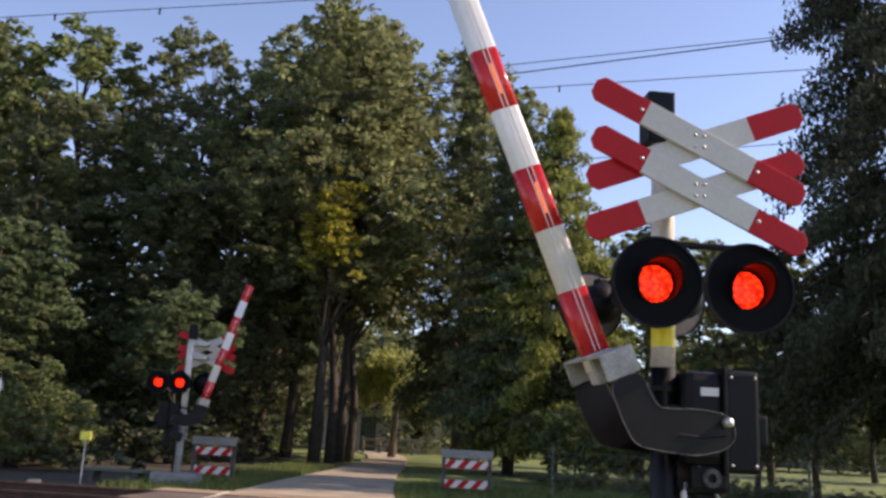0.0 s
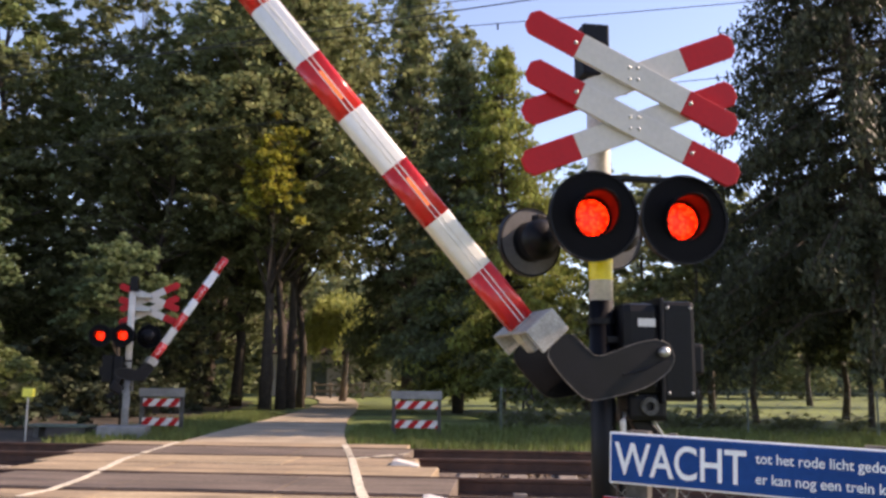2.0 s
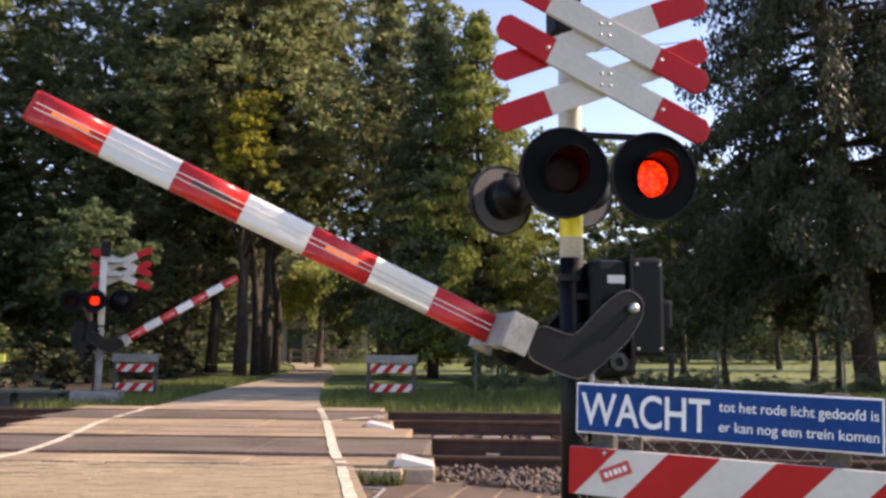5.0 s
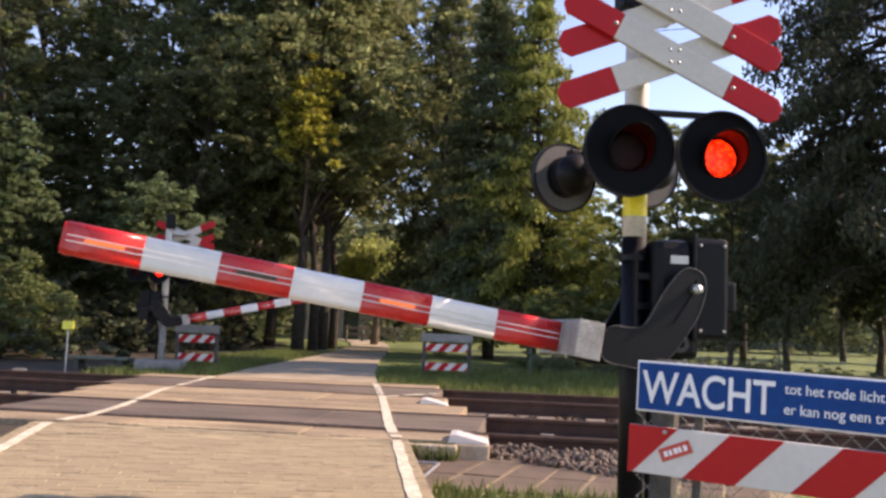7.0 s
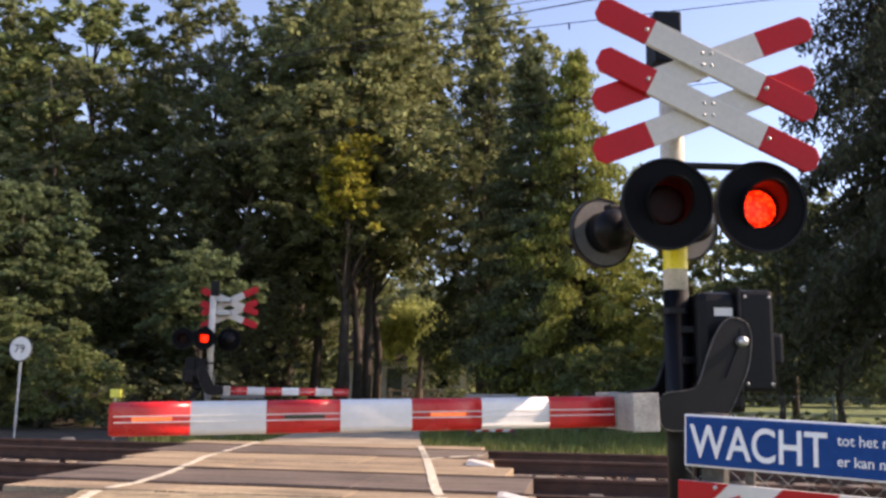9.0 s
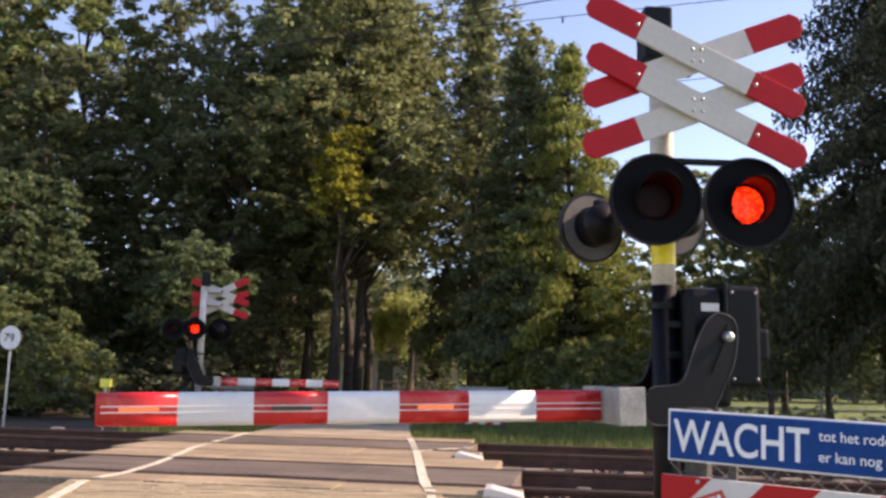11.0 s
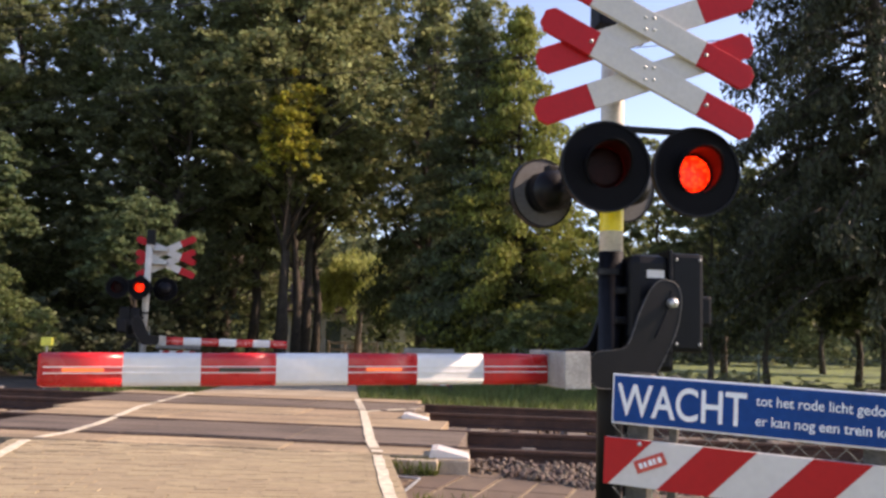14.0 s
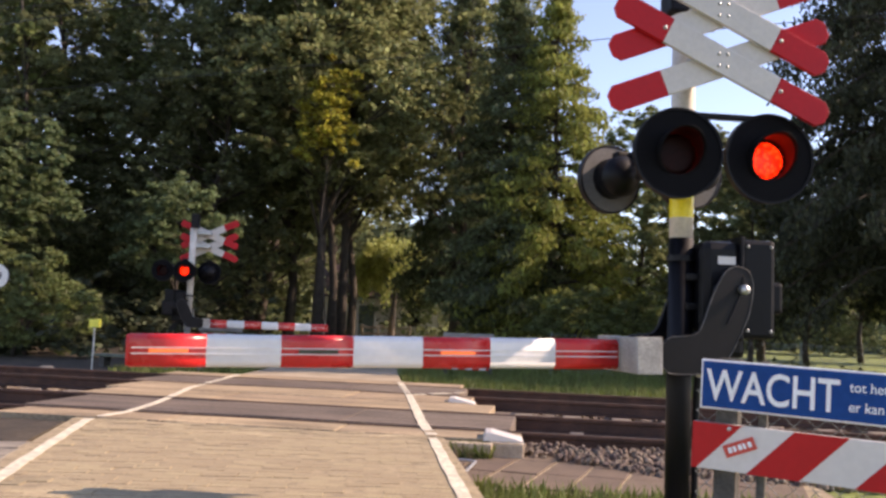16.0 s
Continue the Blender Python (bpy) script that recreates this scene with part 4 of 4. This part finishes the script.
def limb_mesh(paths, material):
    bm = bmesh.new()
    for pts, radii in paths:
        b_tube(pts, radii, 7, bm)
    me = bpy.data.meshes.new("trunk")
    for f in bm.faces:
        f.smooth = True
    bm.to_mesh(me)
    bm.free()
    me.materials.append(material)
    return me


def broadleaf(seed, height, spread, low, leafmat, barkmat, trunk_r, clumps=95, per=300, size=0.15, clump_r=(0.55, 1.15), stems=1):
    """Trunk and crown meshes of a broad-leaved tree: limbs lead to uneven clumps of leaves."""
    rng = np.random.default_rng(seed)
    paths, cs, rs = [], [], []
    for st in range(stems):
        ox, oy = (rng.normal(0, 0.25, 2) if stems > 1 else (0, 0))
        top = Vector((ox + rng.normal(0, spread * 0.12), oy + rng.normal(0, spread * 0.12), height * 0.93))
        n = 7
        axis = [Vector((ox, oy, -0.3)).lerp(top, k / (n - 1)) + Vector((rng.normal(0, 0.10), rng.normal(0, 0.10), 0)) * (k > 0) for k in range(n)]
        paths.append((axis, [trunk_r * (1 - 0.88 * k / (n - 1)) * (1.25 if k == 0 else 1) for k in range(n)]))
        m = clumps // stems
        for k in range(m):
            q = (k + rng.uniform(0, 1)) / m
            h = height * (low + (1 - low) * q)
            shape = math.sin(math.pi * min(1, (0.16 + 0.80 * q))) ** 0.75
            ang = k * 2.4 + rng.uniform(-0.6, 0.6)
            d = spread * shape * rng.uniform(0.35, 1.0) ** 0.6
            c = Vector((ox + d * math.cos(ang), oy + d * math.sin(ang), h + rng.uniform(-0.4, 0.4)))
            cs.append(np.array(c))
            rs.append(rng.uniform(*clump_r) * (0.75 + 0.5 * shape))
            if k % 3 == 0:
                f = max(0.15, min(0.9, (h / height) - 0.05 - 0.07 * rng.random()))
                i = f * (n - 1)
                s = axis[int(i)].lerp(axis[min(n - 1, int(i) + 1)], i - int(i))
                mid = s.lerp(c, 0.55) + Vector((0, 0, 0.25 * rng.uniform(-0.5, 1)))
                r0 = trunk_r * 0.34 * (1 - 0.6 * q)
                paths.append(([s, mid, c], [r0, r0 * 0.6, r0 * 0.2]))
    crown = quads("crown", leaf_cloud(cs, rs, per, size, rng, sprays=11), 4, leafmat)
    return limb_mesh(paths, barkmat), crown


def conifer(seed, height, spread, low, leafmat, barkmat, trunk_r, whorls=26, per=7, size=0.16, droop=0.9, dens=150):
    """Trunk and crown meshes of a conifer with hanging boughs."""
    rng = np.random.default_rng(seed)
    paths = [([(0, 0, -0.3), (0.05, 0, height * 0.5), (0, 0.05, height)], [trunk_r, trunk_r * 0.6, 0.03])]
    cs, rs = [], []
    for w in range(whorls):
        q = w / (whorls - 1)
        h = height * (low + (1 - low) * q)
        reach = spread * (1 - q) ** 0.8 + 0.25
        for k in range(per):
            ang = rng.uniform(0, 6.283)
            r = reach * rng.uniform(0.65, 1.1)
            s = Vector((0, 0, h))
            e = Vector((r * math.cos(ang), r * math.sin(ang), h - 0.28 * r * droop + rng.uniform(-0.25, 0.25)))
            mid = s.lerp(e, 0.5) + Vector((0, 0, 0.12 * r))
            paths.append(([s, mid, e], [0.05 * (1 - 0.7 * q) + 0.01, 0.03 * (1 - 0.6 * q) + 0.006, 0.006]))
            m = max(2, int(r / 0.42))
            for j in range(m):
                f = 0.3 + 0.7 * (j + 0.6) / m
                c = s.lerp(mid, f * 2) if f < 0.5 else mid.lerp(e, f * 2 - 1)
                cs.append(np.array(c))
                rs.append(rng.uniform(0.26, 0.46))
    crown = quads("crown", leaf_cloud(cs, rs, dens, size, rng, 0.5, droop * 0.9, 2.2), 4, leafmat)
    return limb_mesh(paths, barkmat), crown


def willow(seed):
    rng = np.random.default_rng(seed)
    paths = [([(0, 0, -0.2), (0.1, 0, 1.2), (0.2, 0.1, 3.0)], [0.2, 0.16, 0.06])]
    cs, rs = [], []
    for k in range(62):
        ang, r = rng.uniform(0, 6.283), 1.75 * math.sqrt(rng.random())
        top = 5.0 - 0.38 * r * r * 0.8 + rng.uniform(-0.4, 0.3)
        for j in range(int(rng.integers(2, 6))):
            cs.append(np.array((r * math.cos(ang), r * math.sin(ang), top - 0.42 * j)))
            rs.append(0.28)
    crown = quads("crown", leaf_cloud(cs, rs, 330, 0.10, rng, 1.0, 1.2, 2.6), 4, LEAF_WILLOW)
    return limb_mesh(paths, BARK_LIGHT), crown


def plant(meshes, x, y, turn, scale, label, name="tree", category="tree", group="", sz=None):
    t = thing(name, pose(x, y, ground_z(x, y), 0, 0, turn) @ Matrix.Diagonal((scale, scale, sz or scale, 1)), label, category, group)
    a = new("trunk", meshes[0])
    b = new("crown", meshes[1])
    a.parent = b.parent = t
    return t


OAK_A = broadleaf(11, 16.0, 4.0, 0.16, LEAF_OAK, BARK, 0.26, 125)
LANE_A = broadleaf(31, 16.5, 3.7, 0.34, LEAF_LANE, BARK, 0.20, 100, 240, 0.15)
LANE_B = broadleaf(32, 15.5, 3.6, 0.33, LEAF_LANE, BARK, 0.19, 95, 240, 0.15)
OAK_B = broadleaf(12, 15.2, 3.7, 0.20, LEAF_OAK, BARK, 0.24, 115)
DARK_A = broadleaf(13, 15.0, 4.2, 0.10, LEAF_DARK, BARK, 0.26, 125)
LIME_A = broadleaf(14, 13.0, 3.2, 0.12, LEAF_LIME, BARK, 0.20, 100)
SMALL_A = broadleaf(15, 7.0, 2.1, 0.48, LEAF_YOUNG, BARK, 0.10, 46, 420, 0.14, (0.4, 0.8))
YELLOW_A = broadleaf(16, 9.0, 0.95, 0.70, LEAF_YELLOW, BARK, 0.04, 20, 380, 0.12, (0.40, 0.70))
SLIM_A = broadleaf(17, 9.0, 2.4, 0.28, LEAF_OAK, BARK, 0.13, 62, 330, 0.14, (0.45, 0.9))
SHRUB_A = broadleaf(18, 2.6, 1.7, 0.12, LEAF_LIME, BARK, 0.06, 46, 620, 0.10, (0.35, 0.6), stems=3)
SHRUB_B = broadleaf(19, 1.0, 0.75, 0.10, LEAF_OAK, BARK, 0.03, 22, 700, 0.07, (0.22, 0.36), stems=3)
SPRUCE = conifer(21, 17.0, 4.3, 0.16, NEEDLE, BARK, 0.27, 34, 9, 0.07, 1.1, 330)
LARCH = conifer(22, 12.5, 3.3, 0.08, NEEDLE_LIGHT, BARK, 0.17, 30, 8, 0.09, 0.6, 210)
FIR = conifer(24, 17.5, 2.7, 0.12, NEEDLE_MID, BARK, 0.20, 36, 8, 0.10, 0.7, 190)
WILLOW = willow(23)

G = "tall trees behind the tracks"
for mesh, x, y, turn, sc, tall, lab in [
    (OAK_A, -23.0, 31.0, 10, 1.10, 1.03, "tall dark green broad-leaved tree at the wood's edge"),
    (LIME_A, -19.0, 31.0, 80, 1.35, 1.25, "tall green tree with sunlit leaves at the wood's edge"),
    (DARK_A, -14.9, 33.0, 140, 0.90, 1.13, "tall slim dark broad-leaved tree at the wood's edge"),
    (OAK_B, -11.2, 33.5, 200, 1.05, 1.06, "tall broad-leaved tree beside the lane"),
    (LANE_A, -7.5, 29.5, 260, 1.00, 0.98, "tall broad-leaved tree with bare lower trunk beside the lane"),
    (LANE_B, -9.6, 33.0, 90, 1.10, 1.08, "tall broad-leaved tree with bare lower trunk beside the lane"),
    (LANE_B, -7.3, 30.8, 200, 0.90, 1.06, "slim tall tree with bare lower trunk beside the lane"),
    (LANE_A, -7.35, 32.2, 20, 0.95, 1.02, "slim tall tree with bare lower trunk beside the lane"),
    (LANE_B, -7.25, 33.4, 150, 0.85, 1.06, "slim tall tree with bare lower trunk beside the lane"),
    (LANE_B, -3.4, 35.0, 30, 1.0, 1.08, "tall dark tree on the lane's other side"),
    (DARK_A, -13.0, 39.0, 70, 1.0, 1.0, "tall dark tree deep in the wood"),
    (DARK_A, -20.0, 40.0, 20, 1.0, 1.05, "tall dark tree deep in the wood"),
    (DARK_A, -26.5, 37.0, 220, 1.1, 1.1, "tall dark tree deep in the wood"),
    (DARK_A, -16.8, 28.0, 310, 0.8, 0.80, "dark broad-leaved tree at the wood's edge"),
    (DARK_A, -11.6, 28.6, 60, 0.7, 0.76, "dark broad-leaved tree at the wood's edge"),
    (LANE_A, -10.8, 44.0, 300, 1.0, 1.0, "tall tree beside the lane in the wood"),
    (DARK_A, -30.0, 29.0, 190, 1.0, 1.0, "tall dark tree at the wood's edge"),
    (LIME_A, 3.4, 33.0, 15, 0.78, 0.70, "green broad-leaved tree in the park"),
]:
    plant(mesh, x, y, turn, sc, lab, group=G, sz=tall)
plant(YELLOW_A, -6.6, 26.6, 0, 0.85, "slender tree with yellowing leaves before the wood", group=G, sz=0.97)
for x, y, turn, sc in [(-9.9, 23.5, 130, 0.68), (-14.6, 22.5, 30, 0.92), (-17.8, 22.5, 230, 1.05)]:
    plant(SMALL_A, x, y, turn, sc, "young tree with light green leaves before the wood", group="young trees before the wood")
plant(LARCH, 0.35, 29.5, 0, 0.98, "light green larch with feathery boughs in the park", "larch", "conifer", "larches")
plant(FIR, -1.1, 30.0, 120, 1.05, "dark green fir with spreading boughs beside the lane", "fir", "conifer", "firs", 0.72)
plant(FIR, -3.7, 37.0, 40, 0.95, "tall slim dark green fir behind the lane", "fir", "conifer", "firs", 1.06)
spruce = plant(SPRUCE, 8.6, 18.8, 0, 0.98, "tall dark spruce with hanging boughs beyond the fence", "spruce", "conifer", "spruces")
spruce.matrix_world = pose(9.35, 21.0, ground_z(9.35, 21.0), 0, -5, 0) @ Matrix.Diagonal((1.08, 1.08, 1.08, 1))
plant(SPRUCE, 13.6, 23.5, 140, 1.02, "tall dark spruce with hanging boughs beyond the fence", "spruce", "conifer", "spruces")
plant(WILLOW, -7.3, 42.0, 0, 1.0, "pale green weeping tree at the lane's end", "weeping_tree", "tree")
for x, y, turn, sc in [(5.4, 23.6, 210, 0.62), (7.3, 25.2, 20, 0.7), (9.9, 24.2, 100, 0.66), (12.6, 27.0, 260, 0.75), (4.6, 27.0, 0, 0.8), (7.4, 31.0, 90, 0.85), (10.8, 28.5, 180, 0.85), (9.6, 41.0, 300, 1.0), (15.5, 46.0, 40, 1.1), (20.0, 44.0, 140, 1.1)]:
    plant(SLIM_A, x, y, turn, sc, "slim broad-leaved tree on the park lawn", group="slim trees on the lawn")
for x, y, turn, sc in [(-11.0, 18.4, 0, 0.85), (-13.2, 19.2, 120, 1.1), (-16.0, 18.8, 200, 1.1), (1.2, 24.5, 20, 0.8), (2.9, 25.5, 80, 0.75)]:
    plant(SHRUB_A, x, y, turn, sc, "leafy green shrub beside the railway", "shrub", "shrub", "shrubs beside the railway")
rng_s = random.Random(5)
for k in range(26):
    x = 0.6 + 0.55 * k + rng_s.uniform(-0.2, 0.2)
    plant(SHRUB_B, x, 19.7 + rng_s.uniform(-0.25, 0.6), rng_s.uniform(0, 360), rng_s.uniform(0.3, 0.55), "low green bush along the mesh fence", "bush", "bush", "bushes along the fence")


# dense undergrowth and far woods that close the view
def far_woods():
    rng = np.random.default_rng(31)
    cs, rs = [], []
    for _ in range(520):
        x = rng.uniform(-60, 45)
        y = rng.uniform(46, 58)
        if (-13 < x < 14 and y < 54) or x > 0:
            continue
        cs.append(np.array((x, y + (3 if x > -2 else 0), rng.uniform(0.3, 8.0))))
        rs.append(rng.uniform(1.2, 2.2))
    for _ in range(420):
        cs.append(np.array((rng.uniform(-62, 30), rng.uniform(62, 72), rng.uniform(0.3, 8.0))))
        rs.append(rng.uniform(1.3, 2.4))
    ob = new("far_woods", quads("far_woods", leaf_cloud(cs, rs, 45, 0.34, rng), 4, LEAF_DARK))
    tagged(ob, "dark far woods behind the lane and the lawn", "woods", kind="stuff")
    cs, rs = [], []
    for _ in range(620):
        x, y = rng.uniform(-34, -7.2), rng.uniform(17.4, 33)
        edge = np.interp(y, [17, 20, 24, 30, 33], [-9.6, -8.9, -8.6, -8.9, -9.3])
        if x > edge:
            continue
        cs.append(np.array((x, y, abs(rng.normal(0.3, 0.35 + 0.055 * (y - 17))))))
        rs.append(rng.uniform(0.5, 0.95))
    # leaves painted dark to stand for the shade under the trees
    ob = new("undergrowth", quads("undergrowth", leaf_cloud(cs, rs, 150, 0.15, rng, sprays=9), 4, LEAF_SHADE))
    tagged(ob, "undergrowth at the foot of the wood, its shade painted as dark leaves", "undergrowth", kind="stuff")


far_woods()


def tree_line():
    """A closed far line of tree tops behind everything."""
    n, m = 260, 30
    verts, faces = [], []
    for i in range(n):
        x = -170 + 340 * i / (n - 1)
        tall = min(1.0, max(0.0, (4.0 - x) / 14.0))
        h = 6.0 + 4.5 * tall * tall * (3 - 2 * tall) + 2.5 * noise.noise((x * 0.06, 0, 3)) + 1.6 * noise.noise((x * 0.35, 1, 3))
        for j in range(m):
            z = -0.5 + (h + 0.5) * j / (m - 1)
            y = 84 + 0.0012 * x * x + 1.6 * noise.noise((x * 0.5, z * 0.5, 7)) + 0.8 * noise.noise((x * 1.5, z * 1.4, 2)) + 1.2 * (j / m) ** 2
            verts.append((x, y, z))
    for i in range(n - 1):
        for j in range(m - 1):
            a = i * m + j
            faces.append((a, a + m, a + m + 1, a + 1))
    tagged(new("far_tree_line", indexed("far_tree_line", verts, faces, TREE_LINE)), "dark green far tree line closing the park", "woods", kind="stuff")


tree_line()


def grass(name, area, n, hmin, hmax, seed, label):
    rng = np.random.default_rng(seed)
    x = rng.uniform(area[0], area[1], n)
    y = rng.uniform(area[2], area[3], n)
    keep = np.array([not (on_line(ROAD_LEFT, b) - 0.05 < a < on_line(ROAD_RIGHT, b) + 0.08) for a, b in zip(x, y)])
    x, y = x[keep], y[keep]
    z = np.array([ground_z(a, b) for a, b in zip(x, y)])
    h = rng.uniform(hmin, hmax, len(x))
    ang = rng.uniform(0, 6.283, len(x))
    w = 0.006 + 0.05 * h
    lean = rng.normal(0, 0.35, (len(x), 2)) * h[:, None]
    p = np.stack([x, y, z], 1)
    side = np.stack([np.cos(ang), np.sin(ang), 0 * ang], 1) * w[:, None]
    tip = p + np.stack([lean[:, 0], lean[:, 1], h], 1)
    tri = np.stack([p - side, p + side, tip], 1)
    ob = new(name, quads(name, tri.reshape(-1, 3), 3, GRASS))
    tagged(ob, label, "grass", kind="stuff")


grass("grass", (-2.6, 9.0, 14.5, 20.0), 26000, 0.05, 0.22, 1, "green grass on the verge beyond the tracks")
grass("grass", (-7.2, -4.4, 14.8, 26.0), 20000, 0.05, 0.22, 2, "green grass on the verge beside the lane")
grass("grass", (0.0, 3.2, 4.4, 6.3), 9000, 0.03, 0.13, 3, "bright green grass tufts beside the slab walk")
grass("grass", (-0.46, 0.02, 7.48, 7.66), 500, 0.12, 0.18, 4, "grass tufts at the edge of the deck")

def leaf_litter():
    """Bare forest floor painted dark for shade, ragged-edged, just over the ground."""
    verts, faces = [], []
    ys = np.linspace(14.5, 40, 52)
    for y in ys:
        right = float(np.interp(y, [14, 17, 20, 30, 40], [-7.2, -7.6, -7.5, -8.4, -11])) + 0.5 * noise.noise((0, y * 0.9, 5))
        for i in range(40):
            x = right + (-40 - right) * (i / 39) ** 1.5
            verts.append((x, y, ground_z(x, y) + 0.02 - 0.03 * (i == 0)))
    for j in range(len(ys) - 1):
        for i in range(39):
            a = j * 40 + i
            faces.append((a, a + 40, a + 41, a + 1))
    tagged(new("leaf_litter", indexed("leaf_litter", verts, faces, SHADED_GROUND)), "forest floor under the wood's edge, its shade painted dark brown", "forest floor", kind="structure")


leaf_litter()

# a pale cottage and a timber rail at the lane's end
house = thing("house", pose(-11.2, 57.0, -0.05, 0, 0, 8), "small pale house with a dark roof behind the trees", "house")
for x0, x1, z0, z1 in ((-4.2, -1.0, -0.3, 2.7), (0.0, 2.2, -0.3, 2.7), (3.0, 4.2, -0.3, 2.7), (-1.0, 0.0, 2.15, 2.7), (2.2, 3.0, 2.0, 2.7), (2.2, 3.0, -0.3, 0.9)):
    part("wall", b_box(x0, x1, -0.15, 0.15, z0, z1), RENDERED_WALL, house)
part("wall", b_box(-4.2, 4.2, 5.7, 6.0, -0.3, 2.7), RENDERED_WALL, house)
part("door", b_box(-1.0, 0.0, 0.02, 0.08, -0.05, 2.15), BOX_GREEN, house, "dark green door")
part("window", b_box(2.2, 3.0, 0.02, 0.06, 0.9, 2.0), BLACK, house, "dark window")
part("roof", b_poly([(-0.6, 2.62), (3.0, 5.6), (6.6, 2.62), (6.6, 2.75), (3.0, 5.75), (-0.6, 2.75)], -4.6, 4.6, axis="x"), ROOF_TILE, house, "dark tiled roof")
rail_fence = thing("timber_fence", pose(-10.2, 49.0, -0.08, 0, 0, 4), "low weathered timber fence at the lane's end", "fence")
for k in range(4):
    part("post", b_box(0.9 * k - 0.06, 0.9 * k + 0.06, -0.06, 0.06, -0.2, 0.95, 0.01), WOOD, rail_fence)
for z in (0.45, 0.8):
    part("rail", b_box(-0.1, 2.8, -0.09, -0.06, z - 0.06, z + 0.06, 0.008), WOOD, rail_fence)

# ---- slab walk and paving bricks ----
tagged(part("slab_bed", b_poly([(-0.55, 6.2), (2.4, 6.2), (2.4, 7.9), (-0.4, 8.1)], -0.3, -0.143, axis="z"), SAND), "sandy bed under the slab walk", "slab bed", kind="structure")
walk_slabs = thing("slab_walk", pose(0, 0, 0), "row of brown concrete slabs beside the ballast", "pavement", kind="structure")
SLAB_ME = part("slab", b_box(-0.146, 0.146, -0.146, 0.146, -0.06, 0.0, 0.006), SLAB, walk_slabs).data
bpy.data.objects.remove(walk_slabs.children[0])
for row in range(3):
    for k in range(9):
        o = new("slab", SLAB_ME)
        o.parent = walk_slabs
        u, v = -0.42 + 0.31 * k, 6.28 + 0.62 * row
        o.matrix_local = pose(u + 0.20 * (v - 6.3), v + 0.31, -0.135 + random.uniform(-0.004, 0.004), 0, 0, -11) @ Matrix.Diagonal((0.955, 2.1, 1, 1))

side_slabs = thing("slab_walk", pose(0, 0, 0), "grey slabs along the brick road's edge", "pavement", kind="structure")
GREY_ME = part("slab", b_box(-0.146, 0.146, -0.146, 0.146, -0.06, 0.0, 0.006), SLAB_GREY, side_slabs).data
bpy.data.objects.remove(side_slabs.children[0])
for k in range(6):
    for row in range(2):
        y = 4.6 + 0.30 * k
        o = new("slab", GREY_ME)
        o.parent = side_slabs
        o.matrix_local = pose(on_line(ROAD_LEFT, y) - 0.36 - 0.31 * row, y, -0.028 + random.uniform(-0.005, 0.004), 0, 0, 17)
# ballast shoulder: its shade is painted by the dark ground colour
tagged(part("ballast_shoulder", b_poly([(-9.0, 6.5), (-3.30, 6.42), (-3.72, 7.66), (-9.0, 7.66)], -0.4, -0.05, axis="z"), SHADED_GROUND), "stony shoulder between the slabs and the track, painted dark for shade", "shoulder", kind="structure")

gully = thing("gully_frame", pose(-0.27, 7.2, -0.11, 0, 0, -14), "thin metal frame of a drain beside the road", "drain frame")
for a, b in (((0, 0), (0.2, 0)), ((0.2, 0), (0.36, -0.85)), ((0.36, -0.85), (0.13, -0.85)), ((0.13, -0.85), (0, 0))):
    part("bar", b_tube([(a[0], a[1], 0), (b[0], b[1], 0)], 0.012, 6), STEEL, gully)

paving = thing("brick_paving", pose(0, 0, 0), "sandy brown bricks paving the road", "paving", kind="structure")
BRICK_ME = part("brick", b_box(-0.1, 0.1, -0.047, 0.047, -0.05, 0.0, 0.004), BRICK, paving).data
bpy.data.objects.remove(paving.children[0])


def build_bricks():
    singles, rest = 0, []
    rng = random.Random(9)
    ang = radians(12)
    cells = []
    for j in range(-30, 110):
        for i in range(-26, 26):
            u, v = (i + 0.5 * (j % 2)) * 0.208, j * 0.102
            x = u * math.cos(ang) - v * math.sin(ang) + 0.9
            y = u * math.sin(ang) + v * math.cos(ang) - 2.0
            if -2.6 < y < 7.60 and on_line(ROAD_LEFT, y) - 0.05 < x < on_line(ROAD_RIGHT, y) + 0.02:
                cells.append((x, y))
    cells.sort(key=lambda c: abs(c[1] - 6.0) + 0.3 * abs(c[0] + 0.9))
    for x, y in cells:
        dz, tw = rng.uniform(-0.003, 0.003), rng.uniform(-1.2, 1.2)
        m = pose(x, y, dz, rng.uniform(-0.6, 0.6), rng.uniform(-0.6, 0.6), 12 + tw)
        if singles < 300:
            o = new("brick", BRICK_ME)
            o.parent = paving
            o.matrix_local = m
            singles += 1
        else:
            rest.append(m)
    base = [(sx * 0.1, sy * 0.047, z) for z in (-0.04, 0.0) for sx, sy in ((-1, -1), (1, -1), (1, 1), (-1, 1))]
    fs = [(4, 5, 6, 7), (0, 1, 5, 4), (1, 2, 6, 5), (2, 3, 7, 6), (3, 0, 4, 7)]
    verts, faces = [], []
    for m in rest:
        k = len(verts)
        verts += [tuple(m @ Vector(c)) for c in base]
        faces += [tuple(k + i for i in f) for f in fs]
    o = new("brick_rest", indexed("brick_rest", verts, faces, BRICK_JOINED))
    o.parent = paving
    tagged(o, kind="stuff")


build_bricks()


def motions():
    for ob, rows in MOVES:
        walk(ob, rows)


motions()
